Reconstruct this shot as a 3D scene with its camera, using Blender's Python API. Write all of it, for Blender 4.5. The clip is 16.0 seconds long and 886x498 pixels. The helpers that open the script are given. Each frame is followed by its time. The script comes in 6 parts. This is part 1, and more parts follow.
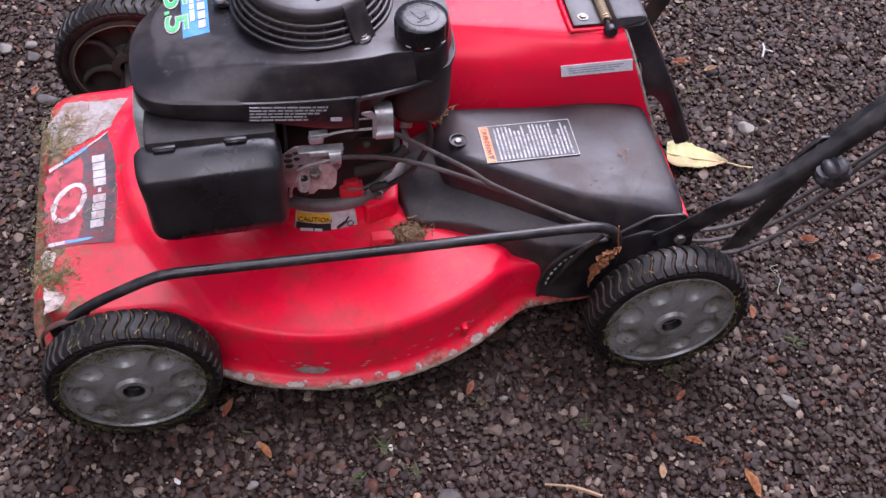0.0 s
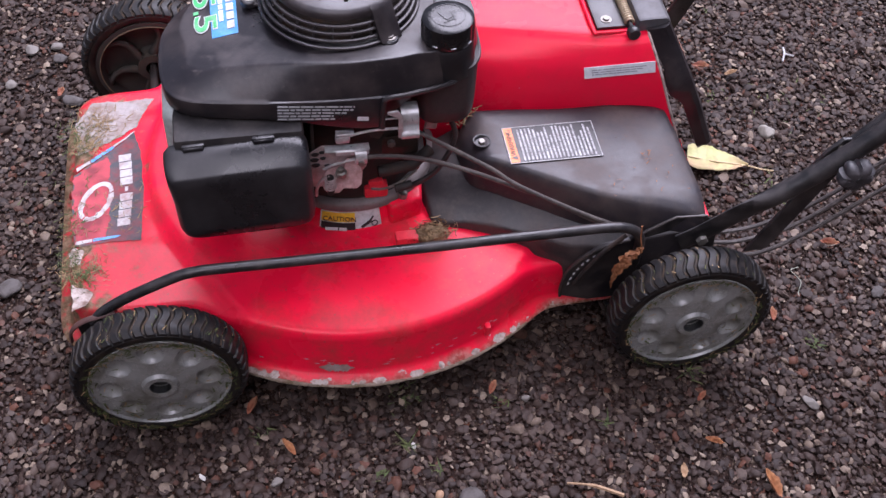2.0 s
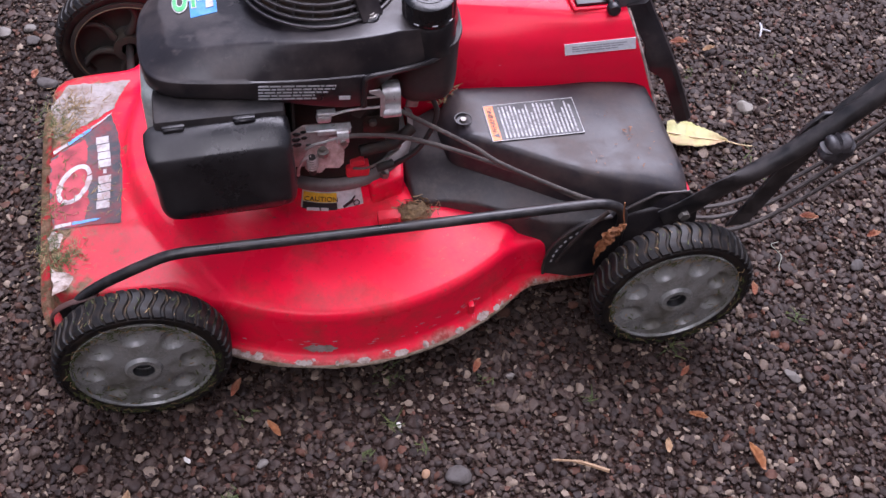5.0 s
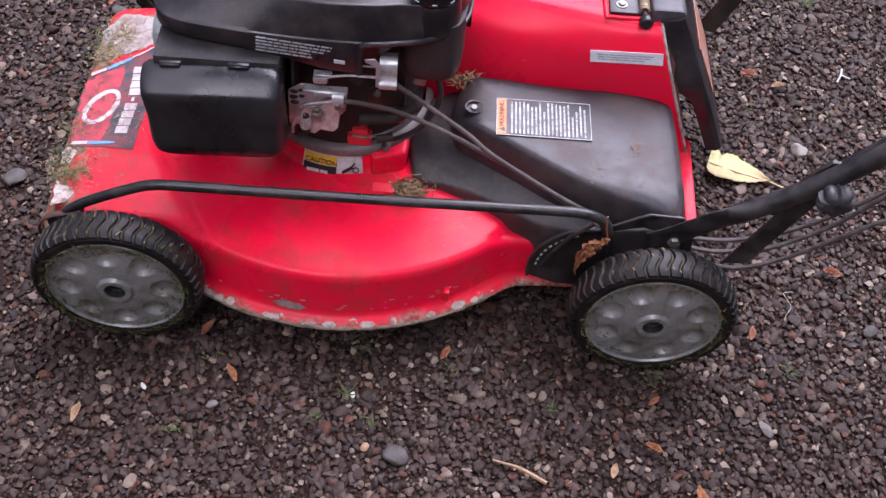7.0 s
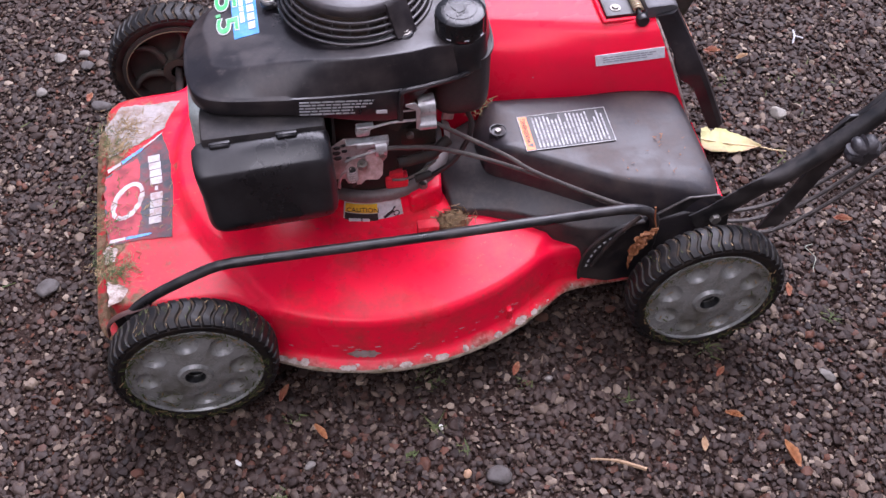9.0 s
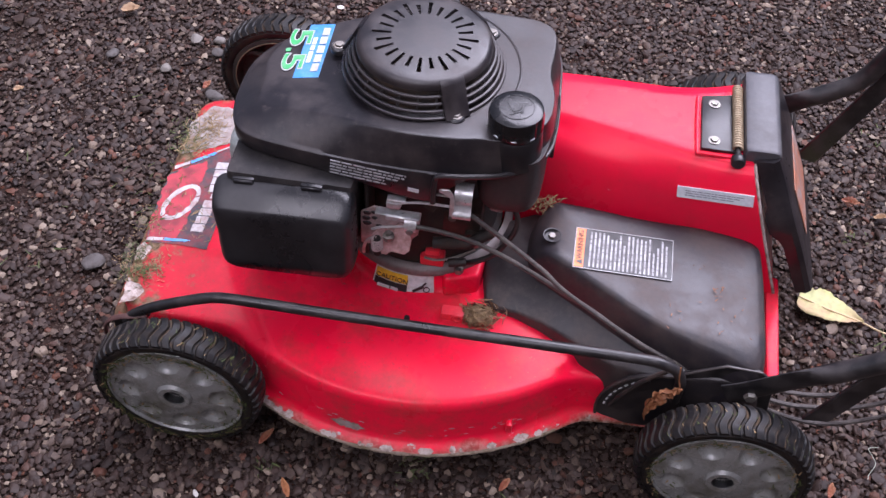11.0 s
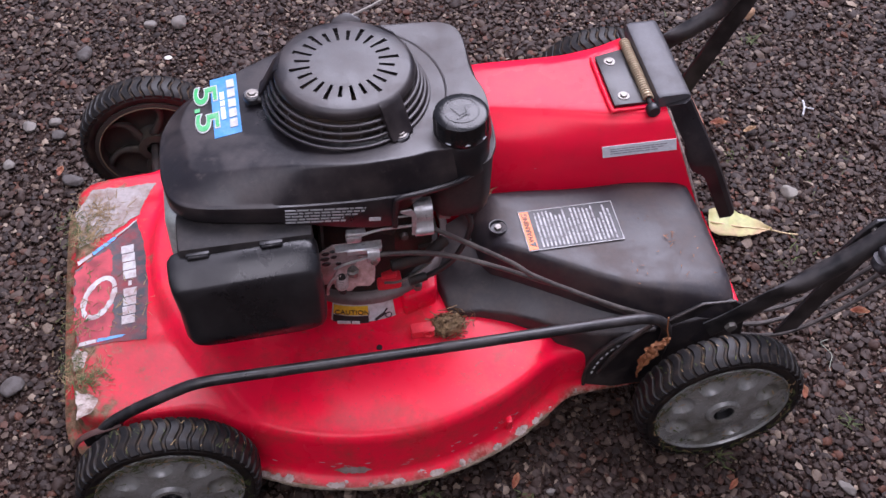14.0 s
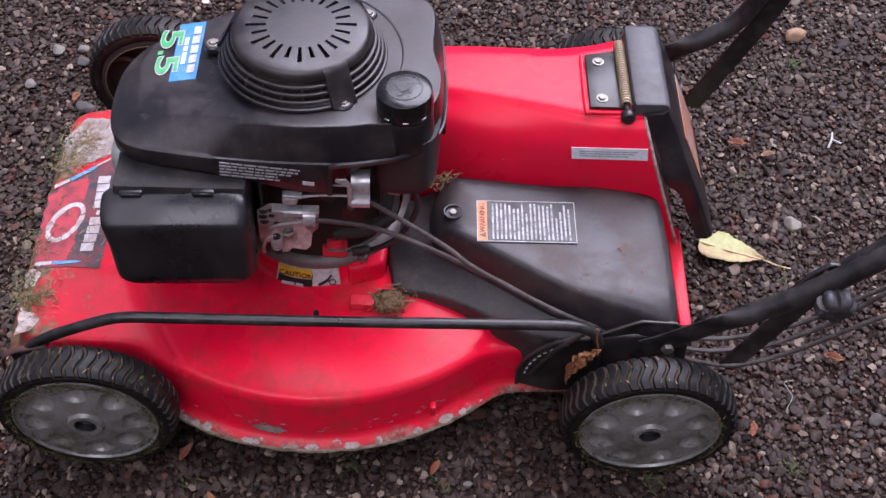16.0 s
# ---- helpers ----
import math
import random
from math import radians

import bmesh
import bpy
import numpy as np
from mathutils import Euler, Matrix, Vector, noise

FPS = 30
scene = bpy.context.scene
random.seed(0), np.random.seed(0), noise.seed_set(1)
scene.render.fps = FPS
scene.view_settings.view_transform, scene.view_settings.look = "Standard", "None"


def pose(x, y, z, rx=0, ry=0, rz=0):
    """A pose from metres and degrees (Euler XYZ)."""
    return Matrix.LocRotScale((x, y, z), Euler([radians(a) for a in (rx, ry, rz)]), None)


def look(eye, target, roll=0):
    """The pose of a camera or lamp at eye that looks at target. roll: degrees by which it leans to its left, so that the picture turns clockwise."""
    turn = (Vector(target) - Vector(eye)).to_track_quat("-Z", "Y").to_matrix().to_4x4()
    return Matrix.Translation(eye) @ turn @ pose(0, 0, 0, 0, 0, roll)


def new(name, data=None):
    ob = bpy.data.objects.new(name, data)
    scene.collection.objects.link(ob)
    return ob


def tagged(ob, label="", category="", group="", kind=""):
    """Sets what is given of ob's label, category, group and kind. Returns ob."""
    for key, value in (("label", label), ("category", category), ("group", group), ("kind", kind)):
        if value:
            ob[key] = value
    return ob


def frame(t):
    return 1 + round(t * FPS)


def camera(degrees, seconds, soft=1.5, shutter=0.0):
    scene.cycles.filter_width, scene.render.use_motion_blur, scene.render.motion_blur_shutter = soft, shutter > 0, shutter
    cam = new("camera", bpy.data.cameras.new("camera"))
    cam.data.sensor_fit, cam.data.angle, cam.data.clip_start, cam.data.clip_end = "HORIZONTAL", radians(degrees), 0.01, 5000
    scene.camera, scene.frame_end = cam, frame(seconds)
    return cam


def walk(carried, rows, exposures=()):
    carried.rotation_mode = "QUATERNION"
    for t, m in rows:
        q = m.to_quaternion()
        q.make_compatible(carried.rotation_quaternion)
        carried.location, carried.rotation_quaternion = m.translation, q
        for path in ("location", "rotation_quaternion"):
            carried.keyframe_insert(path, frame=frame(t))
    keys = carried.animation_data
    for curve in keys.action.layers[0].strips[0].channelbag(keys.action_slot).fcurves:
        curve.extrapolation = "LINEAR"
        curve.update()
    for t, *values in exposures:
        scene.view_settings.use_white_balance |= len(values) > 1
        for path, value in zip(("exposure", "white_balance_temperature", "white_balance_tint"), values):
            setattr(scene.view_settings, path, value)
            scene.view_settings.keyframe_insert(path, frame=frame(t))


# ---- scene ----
cam = camera(41.0, 16.0)
PATH = [
    (0, (0.176, -0.831, 1.336), (0.469, 0.417, -0.2), 3.9),
    (0.5, (0.168, -0.841, 1.338), (0.438, 0.417, -0.193), 4.0),
    (1, (0.158, -0.846, 1.339), (0.423, 0.412, -0.192), 3.3),
    (1.5, (0.155, -0.845, 1.337), (0.426, 0.413, -0.194), 4.0),
    (2, (0.158, -0.844, 1.338), (0.433, 0.417, -0.19), 3.5),
    (2.5, (0.158, -0.836, 1.341), (0.439, 0.424, -0.186), 4.1),
    (3, (0.155, -0.834, 1.34), (0.436, 0.426, -0.187), 4.1),
    (3.5, (0.15, -0.843, 1.337), (0.438, 0.414, -0.192), 5.4),
    (4, (0.158, -0.844, 1.333), (0.466, 0.401, -0.201), 4.0),
    (4.5, (0.151, -0.84, 1.332), (0.463, 0.392, -0.212), 5.1),
    (5, (0.146, -0.841, 1.333), (0.462, 0.387, -0.214), 4.4),
    (5.2, (0.144, -0.843, 1.337), (0.456, 0.392, -0.205), 4.8),
    (7.3, (0.392, -0.876, 1.329), (0.409, 0.37, -0.235), 4.8),
    (7.5, (0.378, -0.872, 1.339), (0.398, 0.373, -0.227), 4.0),
    (8, (0.274, -0.877, 1.373), (0.322, 0.384, -0.179), 0.6),
    (8.5, (0.162, -0.886, 1.368), (0.36, 0.384, -0.165), 0.0),
    (8.7, (0.142, -0.893, 1.365), (0.395, 0.369, -0.166), 0.0),
    (10.8, (0.408, -0.761, 1.378), (0.259, 0.516, -0.154), 3.4),
    (11, (0.407, -0.754, 1.372), (0.268, 0.524, -0.16), 3.4),
    (11.5, (0.335, -0.729, 1.37), (0.22, 0.543, -0.169), 1.0),
    (12, (0.209, -0.709, 1.38), (0.235, 0.582, -0.146), -0.7),
    (12.5, (0.164, -0.715, 1.371), (0.372, 0.568, -0.149), 0.1),
    (13, (0.149, -0.715, 1.368), (0.392, 0.559, -0.155), 0.8),
    (13.5, (0.151, -0.714, 1.368), (0.391, 0.559, -0.156), 1.1),
    (14, (0.167, -0.718, 1.364), (0.432, 0.547, -0.162), 1.6),
    (14.5, (0.181, -0.725, 1.361), (0.437, 0.525, -0.179), 2.8),
    (15, (0.197, -0.721, 1.353), (0.394, 0.521, -0.202), 3.3),
    (15.5, (0.292, -0.717, 1.37), (0.397, 0.535, -0.186), 3.6),
    (16, (0.389, -0.731, 1.361), (0.438, 0.528, -0.192), 3.0),
]
walk(cam, [(t, look(eye, target, roll)) for t, eye, target, roll in PATH], [(0.0, 1.18, 5750, 25), (5.0, 1.20, 5750, 25), (8.0, 1.37, 5750, 25), (11.0, 1.20, 5750, 25), (12.5, 1.00, 5750, 25), (16.0, 1.0, 5750, 25)])


# ---- world, sun, exposure ----
world = bpy.data.worlds.new("overcast_sky")
scene.world = world
world.use_nodes = True
wn = world.node_tree
sky = wn.nodes.new("ShaderNodeTexSky")
sky.sky_type = "NISHITA"
sky.sun_disc = False
sky.sun_elevation, sky.sun_rotation = radians(58), radians(200)
sky.air_density, sky.dust_density, sky.ozone_density = 1.0, 6.0, 1.0
desat = wn.nodes.new("ShaderNodeHueSaturation")
desat.inputs["Saturation"].default_value = 0.35
wn.links.new(sky.outputs[0], desat.inputs["Color"])
wn.links.new(desat.outputs[0], wn.nodes["Background"].inputs[0])
wn.nodes["Background"].inputs[1].default_value = 0.055
sun = new("sun", bpy.data.lights.new("sun", "SUN"))
sun.data.energy, sun.data.angle, sun.data.color = 2.85, radians(52), (1.0, 0.96, 0.95)
sun.matrix_world = look((1.4, 2.4, 3.6), (0.3, 0.3, 0.0))


# ---- materials ----
def nodes_of(name):
    m = bpy.data.materials.new(name)
    m.use_nodes = True
    return m, m.node_tree, m.node_tree.nodes["Principled BSDF"]


def coords(nt, space="Object"):
    return nt.nodes.new("ShaderNodeTexCoord").outputs[space]


def noise_tex(nt, vec, scale, detail=4.0, rough=0.55):
    n = nt.nodes.new("ShaderNodeTexNoise")
    n.inputs["Scale"].default_value, n.inputs["Detail"].default_value, n.inputs["Roughness"].default_value = scale, detail, rough
    nt.links.new(vec, n.inputs["Vector"])
    return n.outputs["Fac"]


def ramp(nt, fac, stops):
    r = nt.nodes.new("ShaderNodeValToRGB")
    e = r.color_ramp.elements
    while len(e) < len(stops):
        e.new(0.5)
    for el, (p, c) in zip(e, stops):
        el.position = p
        el.color = (*c, 1) if len(c) == 3 else c
    nt.links.new(fac, r.inputs[0])
    return r.outputs[0]


def grey(v):
    return (v, v, v)


def mix(nt, fac, a, b, mode="MIX"):
    m = nt.nodes.new("ShaderNodeMix")
    m.data_type, m.blend_type = "RGBA", mode
    for sock, v in ((m.inputs[0], fac), (m.inputs[6], a), (m.inputs[7], b)):
        if isinstance(v, (int, float)):
            sock.default_value = v
        elif isinstance(v, tuple):
            sock.default_value = (*v, 1)
        else:
            nt.links.new(v, sock)
    return m.outputs[2]


def mathn(nt, op, a, b=0.0):
    m = nt.nodes.new("ShaderNodeMath")
    m.operation = op
    for sock, v in zip(m.inputs, (a, b)):
        if isinstance(v, (int, float)):
            sock.default_value = v
        else:
            nt.links.new(v, sock)
    return m.outputs[0]


def bump(nt, bsdf, fac, strength, dist):
    b = nt.nodes.new("ShaderNodeBump")
    b.inputs["Strength"].default_value, b.inputs["Distance"].default_value = strength, dist
    nt.links.new(fac, b.inputs["Height"])
    nt.links.new(b.outputs[0], bsdf.inputs["Normal"])


def surface(name, base, worn, rough=0.5, metal=0.0, big=14.0, fine=160.0, dust=0.25, relief=0.25, spec=0.5):
    """Base colour broken up by blotches, smears and a fine grain, with uneven gloss."""
    m, nt, b = nodes_of(name)
    v = coords(nt)
    stain, grain, speck = noise_tex(nt, v, big, 6, 0.65), noise_tex(nt, v, fine, 3), noise_tex(nt, v, big * 6, 5, 0.7)
    spots = ramp(nt, stain, [(0.44, grey(0)), (0.66, grey(1))])
    fleck = ramp(nt, speck, [(0.57, grey(0)), (0.70, grey(1))])
    cover = mathn(nt, "MULTIPLY", mathn(nt, "MAXIMUM", spots, mathn(nt, "MULTIPLY", fleck, 0.8)), dust)
    c = mix(nt, cover, base, worn)
    c = mix(nt, 0.6, c, mix(nt, grain, grey(0.45), grey(1.5)), "MULTIPLY")
    nt.links.new(c, b.inputs["Base Color"])
    r = mathn(nt, "ADD", mathn(nt, "MULTIPLY", cover, 0.45), mathn(nt, "ADD", mathn(nt, "MULTIPLY", stain, 0.2), rough - 0.13))
    nt.links.new(r, b.inputs["Roughness"])
    b.inputs["Metallic"].default_value = metal
    b.inputs["Specular IOR Level"].default_value = spec
    bump(nt, b, mathn(nt, "ADD", grain, mathn(nt, "MULTIPLY", cover, 0.7)), relief, 0.0007)
    return m


black_plastic = surface("black_plastic", (0.010, 0.009, 0.0108), (0.060, 0.047, 0.040), 0.36, dust=0.5, spec=0.55)
cover_plastic = surface("belt_cover_plastic", (0.021, 0.018, 0.0215), (0.105, 0.075, 0.062), 0.43, big=15.0, dust=0.5, spec=0.5)
box_plastic = surface("filter_plastic", (0.0085, 0.0080, 0.0095), (0.040, 0.037, 0.039), 0.30, big=11, dust=0.5, relief=0.12)
cap_plastic = surface("cap_plastic", (0.006, 0.006, 0.007), (0.022, 0.019, 0.019), 0.24, big=30, dust=0.3, relief=0.1)
hood_plastic = surface("hood_plastic", (0.0115, 0.0098, 0.0122), (0.070, 0.053, 0.049), 0.34, big=12, dust=0.55, spec=0.56)
flap_plastic = surface("flap_plastic", (0.066, 0.065, 0.072), (0.12, 0.11, 0.105), 0.45, big=24, dust=0.5)
rubber = surface("rubber", (0.0055, 0.0052, 0.0060), (0.045, 0.030, 0.019), 0.50, big=44, dust=0.6, spec=0.32)
tread_dirt = surface("tread_dirt", (0.0075, 0.0065, 0.0060), (0.12, 0.075, 0.040), 0.8, big=62, dust=0.7)
rim_plastic = surface("grey_plastic", (0.215, 0.218, 0.208), (0.060, 0.053, 0.030), 0.22, big=26, dust=0.72, spec=0.8)
inner_plastic = surface("dirty_wheel_plastic", (0.020, 0.0175, 0.0155), (0.060, 0.045, 0.028), 0.7, big=20, dust=0.6)
black_paint = surface("black_steel_paint", (0.0105, 0.0100, 0.0108), (0.075, 0.063, 0.060), 0.34, big=34, dust=0.5, relief=0.12)
dark_steel = surface("grimy_steel", (0.011, 0.0085, 0.0078), (0.060, 0.036, 0.026), 0.7, 0.0, big=40, dust=0.6)
plate_steel = surface("plated_steel", (0.46, 0.37, 0.365), (0.20, 0.12, 0.10), 0.5, 0.25, big=50, dust=0.6)
zinc = surface("zinc_steel", (0.54, 0.54, 0.55), (0.34, 0.30, 0.28), 0.34, 0.6, big=60, dust=0.6)
bolt_steel = surface("bolt_steel", (0.24, 0.225, 0.205), (0.13, 0.10, 0.075), 0.45, 0.7, big=90, dust=0.5)
brass_coil = surface("coil_steel", (0.46, 0.37, 0.25), (0.20, 0.12, 0.07), 0.45, 0.4, big=80, dust=0.6)
cast_grey = surface("cast_aluminium", (0.46, 0.50, 0.48), (0.18, 0.18, 0.17), 0.5, 0.3, big=30, dust=0.5)
ring_grey = surface("flange_aluminium", (0.17, 0.142, 0.137), (0.08, 0.055, 0.047), 0.5, 0.3, big=40, dust=0.6)
rusty = surface("rusty_plate", (0.52, 0.34, 0.335), (0.22, 0.10, 0.08), 0.6, 0.1, big=50, dust=0.7)
cable_black = surface("cable_jacket", (0.055, 0.046, 0.043), (0.14, 0.12, 0.105), 0.5, big=40, dust=0.6)
red_plastic = surface("red_plastic", (0.72, 0.03, 0.05), (0.45, 0.04, 0.04), 0.4, big=40, dust=0.4)
white_ink = surface("white_ink", (0.55, 0.55, 0.56), (0.27, 0.24, 0.22), 0.5, big=70, dust=0.5)
dull_white = surface("dull_white_ink", (0.42, 0.41, 0.41), (0.26, 0.14, 0.13), 0.5, big=60, dust=0.7)
orange_ink = surface("orange_ink", (0.85, 0.20, 0.045), (0.6, 0.2, 0.08), 0.45, big=60, dust=0.3)
yellow_ink = surface("yellow_ink", (0.75, 0.47, 0.02), (0.4, 0.25, 0.04), 0.45, big=60, dust=0.4)
black_ink = surface("black_ink", (0.012, 0.012, 0.013), (0.03, 0.03, 0.03), 0.4, big=60, dust=0.3)
blue_ink = surface("blue_ink", (0.06, 0.25, 0.55), (0.25, 0.42, 0.6), 0.4, big=50, dust=0.4)
green_ink = surface("green_ink", (0.05, 0.42, 0.13), (0.22, 0.40, 0.27), 0.4, big=60, dust=0.6)
silver_foil = surface("silver_foil", (0.74, 0.76, 0.80), (0.55, 0.55, 0.57), 0.4, 0.15, big=40, dust=0.4)
decal_dark = surface("dark_decal", (0.035, 0.035, 0.042), (0.22, 0.03, 0.035), 0.42, big=24, dust=0.9)
bare_patch = surface("bare_deck_patch", (0.31, 0.275, 0.265), (0.19, 0.115, 0.08), 0.7, big=34, dust=0.9, relief=0.6)
chalk_chip = surface("chipped_primer", (0.44, 0.37, 0.335), (0.15, 0.09, 0.065), 0.8, big=75, dust=0.95)
straw = surface("dry_grass", (0.26, 0.18, 0.09), (0.12, 0.08, 0.04), 0.8, big=60, dust=0.6)
moss = surface("green_grass", (0.055, 0.075, 0.02), (0.11, 0.10, 0.035), 0.8, big=50, dust=0.6)
cord_grey = surface("cord_fibre", (0.34, 0.31, 0.28), (0.2, 0.17, 0.14), 0.8, big=60, dust=0.5)
band_rust = surface("rusty_band", (0.060, 0.026, 0.022), (0.12, 0.055, 0.045), 0.5, big=45, dust=0.7)
leaf_green = surface("fallen_leaf_skin", (0.43, 0.44, 0.165), (0.46, 0.27, 0.19), 0.5, big=18, dust=0.8)
leaf_stem = surface("leaf_stem", (0.60, 0.46, 0.26), (0.4, 0.25, 0.12), 0.6)
leaf_brown = surface("dead_leaf_skin", (0.25, 0.095, 0.036), (0.42, 0.20, 0.085), 0.7, big=40, dust=0.7)
leaf_orange = surface("orange_leaf_skin", (0.20, 0.055, 0.026), (0.36, 0.20, 0.11), 0.6, big=60, dust=0.6)
twig_wood = surface("twig_bark", (0.36, 0.235, 0.135), (0.2, 0.12, 0.065), 0.7, big=60, dust=0.5)
pale_stone = surface("pale_stone", (0.175, 0.158, 0.14), (0.115, 0.10, 0.086), 0.7, big=50, dust=0.5)
cream_stone = surface("cream_stone", (0.27, 0.25, 0.215), (0.15, 0.135, 0.115), 0.65, big=50, dust=0.5)
white_stone = surface("white_stone", (0.62, 0.60, 0.56), (0.4, 0.37, 0.33), 0.6, big=80, dust=0.4)
tan_stone = surface("tan_stone", (0.33, 0.20, 0.115), (0.20, 0.12, 0.075), 0.65, big=50, dust=0.5)
grey_stone = surface("grey_stone", (0.082, 0.072, 0.067), (0.050, 0.042, 0.038), 0.75, big=60, dust=0.8)


def red_enamel(name, soil):
    """Glossy red enamel: faded film of dust on top, scratches, chips to primer along the low rim, green dirt at the nose."""
    m, nt, b = nodes_of(name)
    v = coords(nt)
    sep = nt.nodes.new("ShaderNodeSeparateXYZ")
    nt.links.new(v, sep.inputs[0])
    stain, grain, speck = noise_tex(nt, v, 9, 6), noise_tex(nt, v, 220, 3), noise_tex(nt, v, 55, 5, 0.65)
    c = mix(nt, ramp(nt, stain, [(0.35, grey(0)), (0.75, grey(1))]), (0.80, 0.005, 0.034), (0.74, 0.008, 0.040))
    dirt = mathn(nt, "MULTIPLY", ramp(nt, noise_tex(nt, v, 16, 7, 0.72), [(0.47, grey(0)), (0.70, grey(1))]), soil)
    c = mix(nt, dirt, c, (0.19, 0.055, 0.038))
    fleck = ramp(nt, noise_tex(nt, v, 150, 4, 0.7), [(0.630, grey(0)), (0.69, grey(1.2 * soil))])
    c = mix(nt, fleck, c, (0.20, 0.10, 0.065))
    low = ramp(nt, sep.outputs[2], [(0.072, grey(0.13)), (0.078, grey(0))])
    chips = ramp(nt, mathn(nt, "ADD", speck, low), [(0.735, grey(0)), (0.745, grey(1))])
    c = mix(nt, chips, c, (0.48, 0.44, 0.42))
    lip_z = mathn(nt, "ADD", sep.outputs[2], mathn(nt, "MULTIPLY", mathn(nt, "SUBTRACT", noise_tex(nt, v, 26, 4, 0.55), 0.5), 0.020))
    caked = mix(nt, ramp(nt, noise_tex(nt, v, 120, 4, 0.7), [(0.42, grey(0)), (0.62, grey(1))]), (0.10, 0.062, 0.036), (0.27, 0.215, 0.17))
    c = mix(nt, ramp(nt, lip_z, [(0.0692, grey(0.95)), (0.0722, grey(0))]), c, caked)
    # deeper red towards the nose: dirt film, with shading put into the colour
    dull = ramp(nt, mathn(nt, "ADD", mathn(nt, "MULTIPLY", sep.outputs[0], -5.0), mathn(nt, "MULTIPLY", noise_tex(nt, v, 13, 5, 0.65), 1.3)), [(0.48, grey(0)), (0.95, grey(0.62))])
    c = mix(nt, dull, c, (0.30, 0.022, 0.024))
    front = mathn(nt, "MULTIPLY", mathn(nt, "ADD", mathn(nt, "MULTIPLY", sep.outputs[0], -9.0), -0.22), 0.27)
    grime = ramp(nt, mathn(nt, "ADD", noise_tex(nt, v, 38, 6, 0.7), front), [(0.58, grey(0)), (0.72, grey(1))])
    mat_tone = mix(nt, ramp(nt, noise_tex(nt, v, 90, 5, 0.7), [(0.40, grey(0)), (0.62, grey(1))]), (0.060, 0.056, 0.024), (0.20, 0.145, 0.09))
    c = mix(nt, mathn(nt, "MULTIPLY", grime, 0.93), c, mat_tone)
    nt.links.new(c, b.inputs["Base Color"])
    r = mathn(nt, "ADD", mathn(nt, "MULTIPLY", stain, 0.24), 0.17)
    r = mathn(nt, "ADD", r, mathn(nt, "MULTIPLY", chips, 0.35))
    r = mathn(nt, "ADD", r, mathn(nt, "MULTIPLY", grime, 0.35))
    nt.links.new(r, b.inputs["Roughness"])
    b.inputs["Specular IOR Level"].default_value = 0.22
    bump(nt, b, mathn(nt, "ADD", grain, mathn(nt, "MULTIPLY", chips, -1.5)), 0.15, 0.0008)
    return m


red_paint = red_enamel("red_enamel", 0.50)
clean_red = red_enamel("clean_red_enamel", 0.15)


STONE_TONES = [(0.0, (0.0085, 0.0034, 0.0022)), (0.18, (0.0205, 0.0108, 0.0078)), (0.44, (0.0425, 0.0265, 0.0204)), (0.62, (0.0480, 0.0312, 0.0250)), (0.67, (0.112, 0.040, 0.0205)), (0.71, (0.0440, 0.0305, 0.0256)),
               (0.82, (0.076, 0.0525, 0.0410)), (0.93, (0.138, 0.100, 0.073)), (0.99, (0.28, 0.22, 0.165))]


def gravel_mat():
    m, nt, b = nodes_of("gravel_stone")
    v = coords(nt)
    rnd = nt.nodes.new("ShaderNodeNewGeometry").outputs["Random Per Island"]
    tone = ramp(nt, rnd, STONE_TONES)
    grain, film = noise_tex(nt, v, 420, 3), noise_tex(nt, v, 70, 5, 0.65)
    c = mix(nt, 0.55, tone, mix(nt, grain, (0.3, 0.3, 0.3), (1.5, 1.45, 1.42)), "MULTIPLY")
    c = mix(nt, mathn(nt, "MULTIPLY", ramp(nt, film, [(0.5, grey(0)), (0.68, grey(1))]), 0.5), c, (0.036, 0.0185, 0.0124))
    patch = noise_tex(nt, v, 3.0, 4)
    c = mix(nt, mathn(nt, "MULTIPLY", ramp(nt, patch, [(0.4, grey(0)), (0.7, grey(1))]), 0.4), c, (0.039, 0.0228, 0.0166))
    nt.links.new(c, b.inputs["Base Color"])
    nt.links.new(mathn(nt, "ADD", mathn(nt, "MULTIPLY", film, 0.4), 0.42), b.inputs["Roughness"])
    b.inputs["Specular IOR Level"].default_value = 0.32
    bump(nt, b, mathn(nt, "ADD", grain, film), 0.6, 0.0007)
    return m


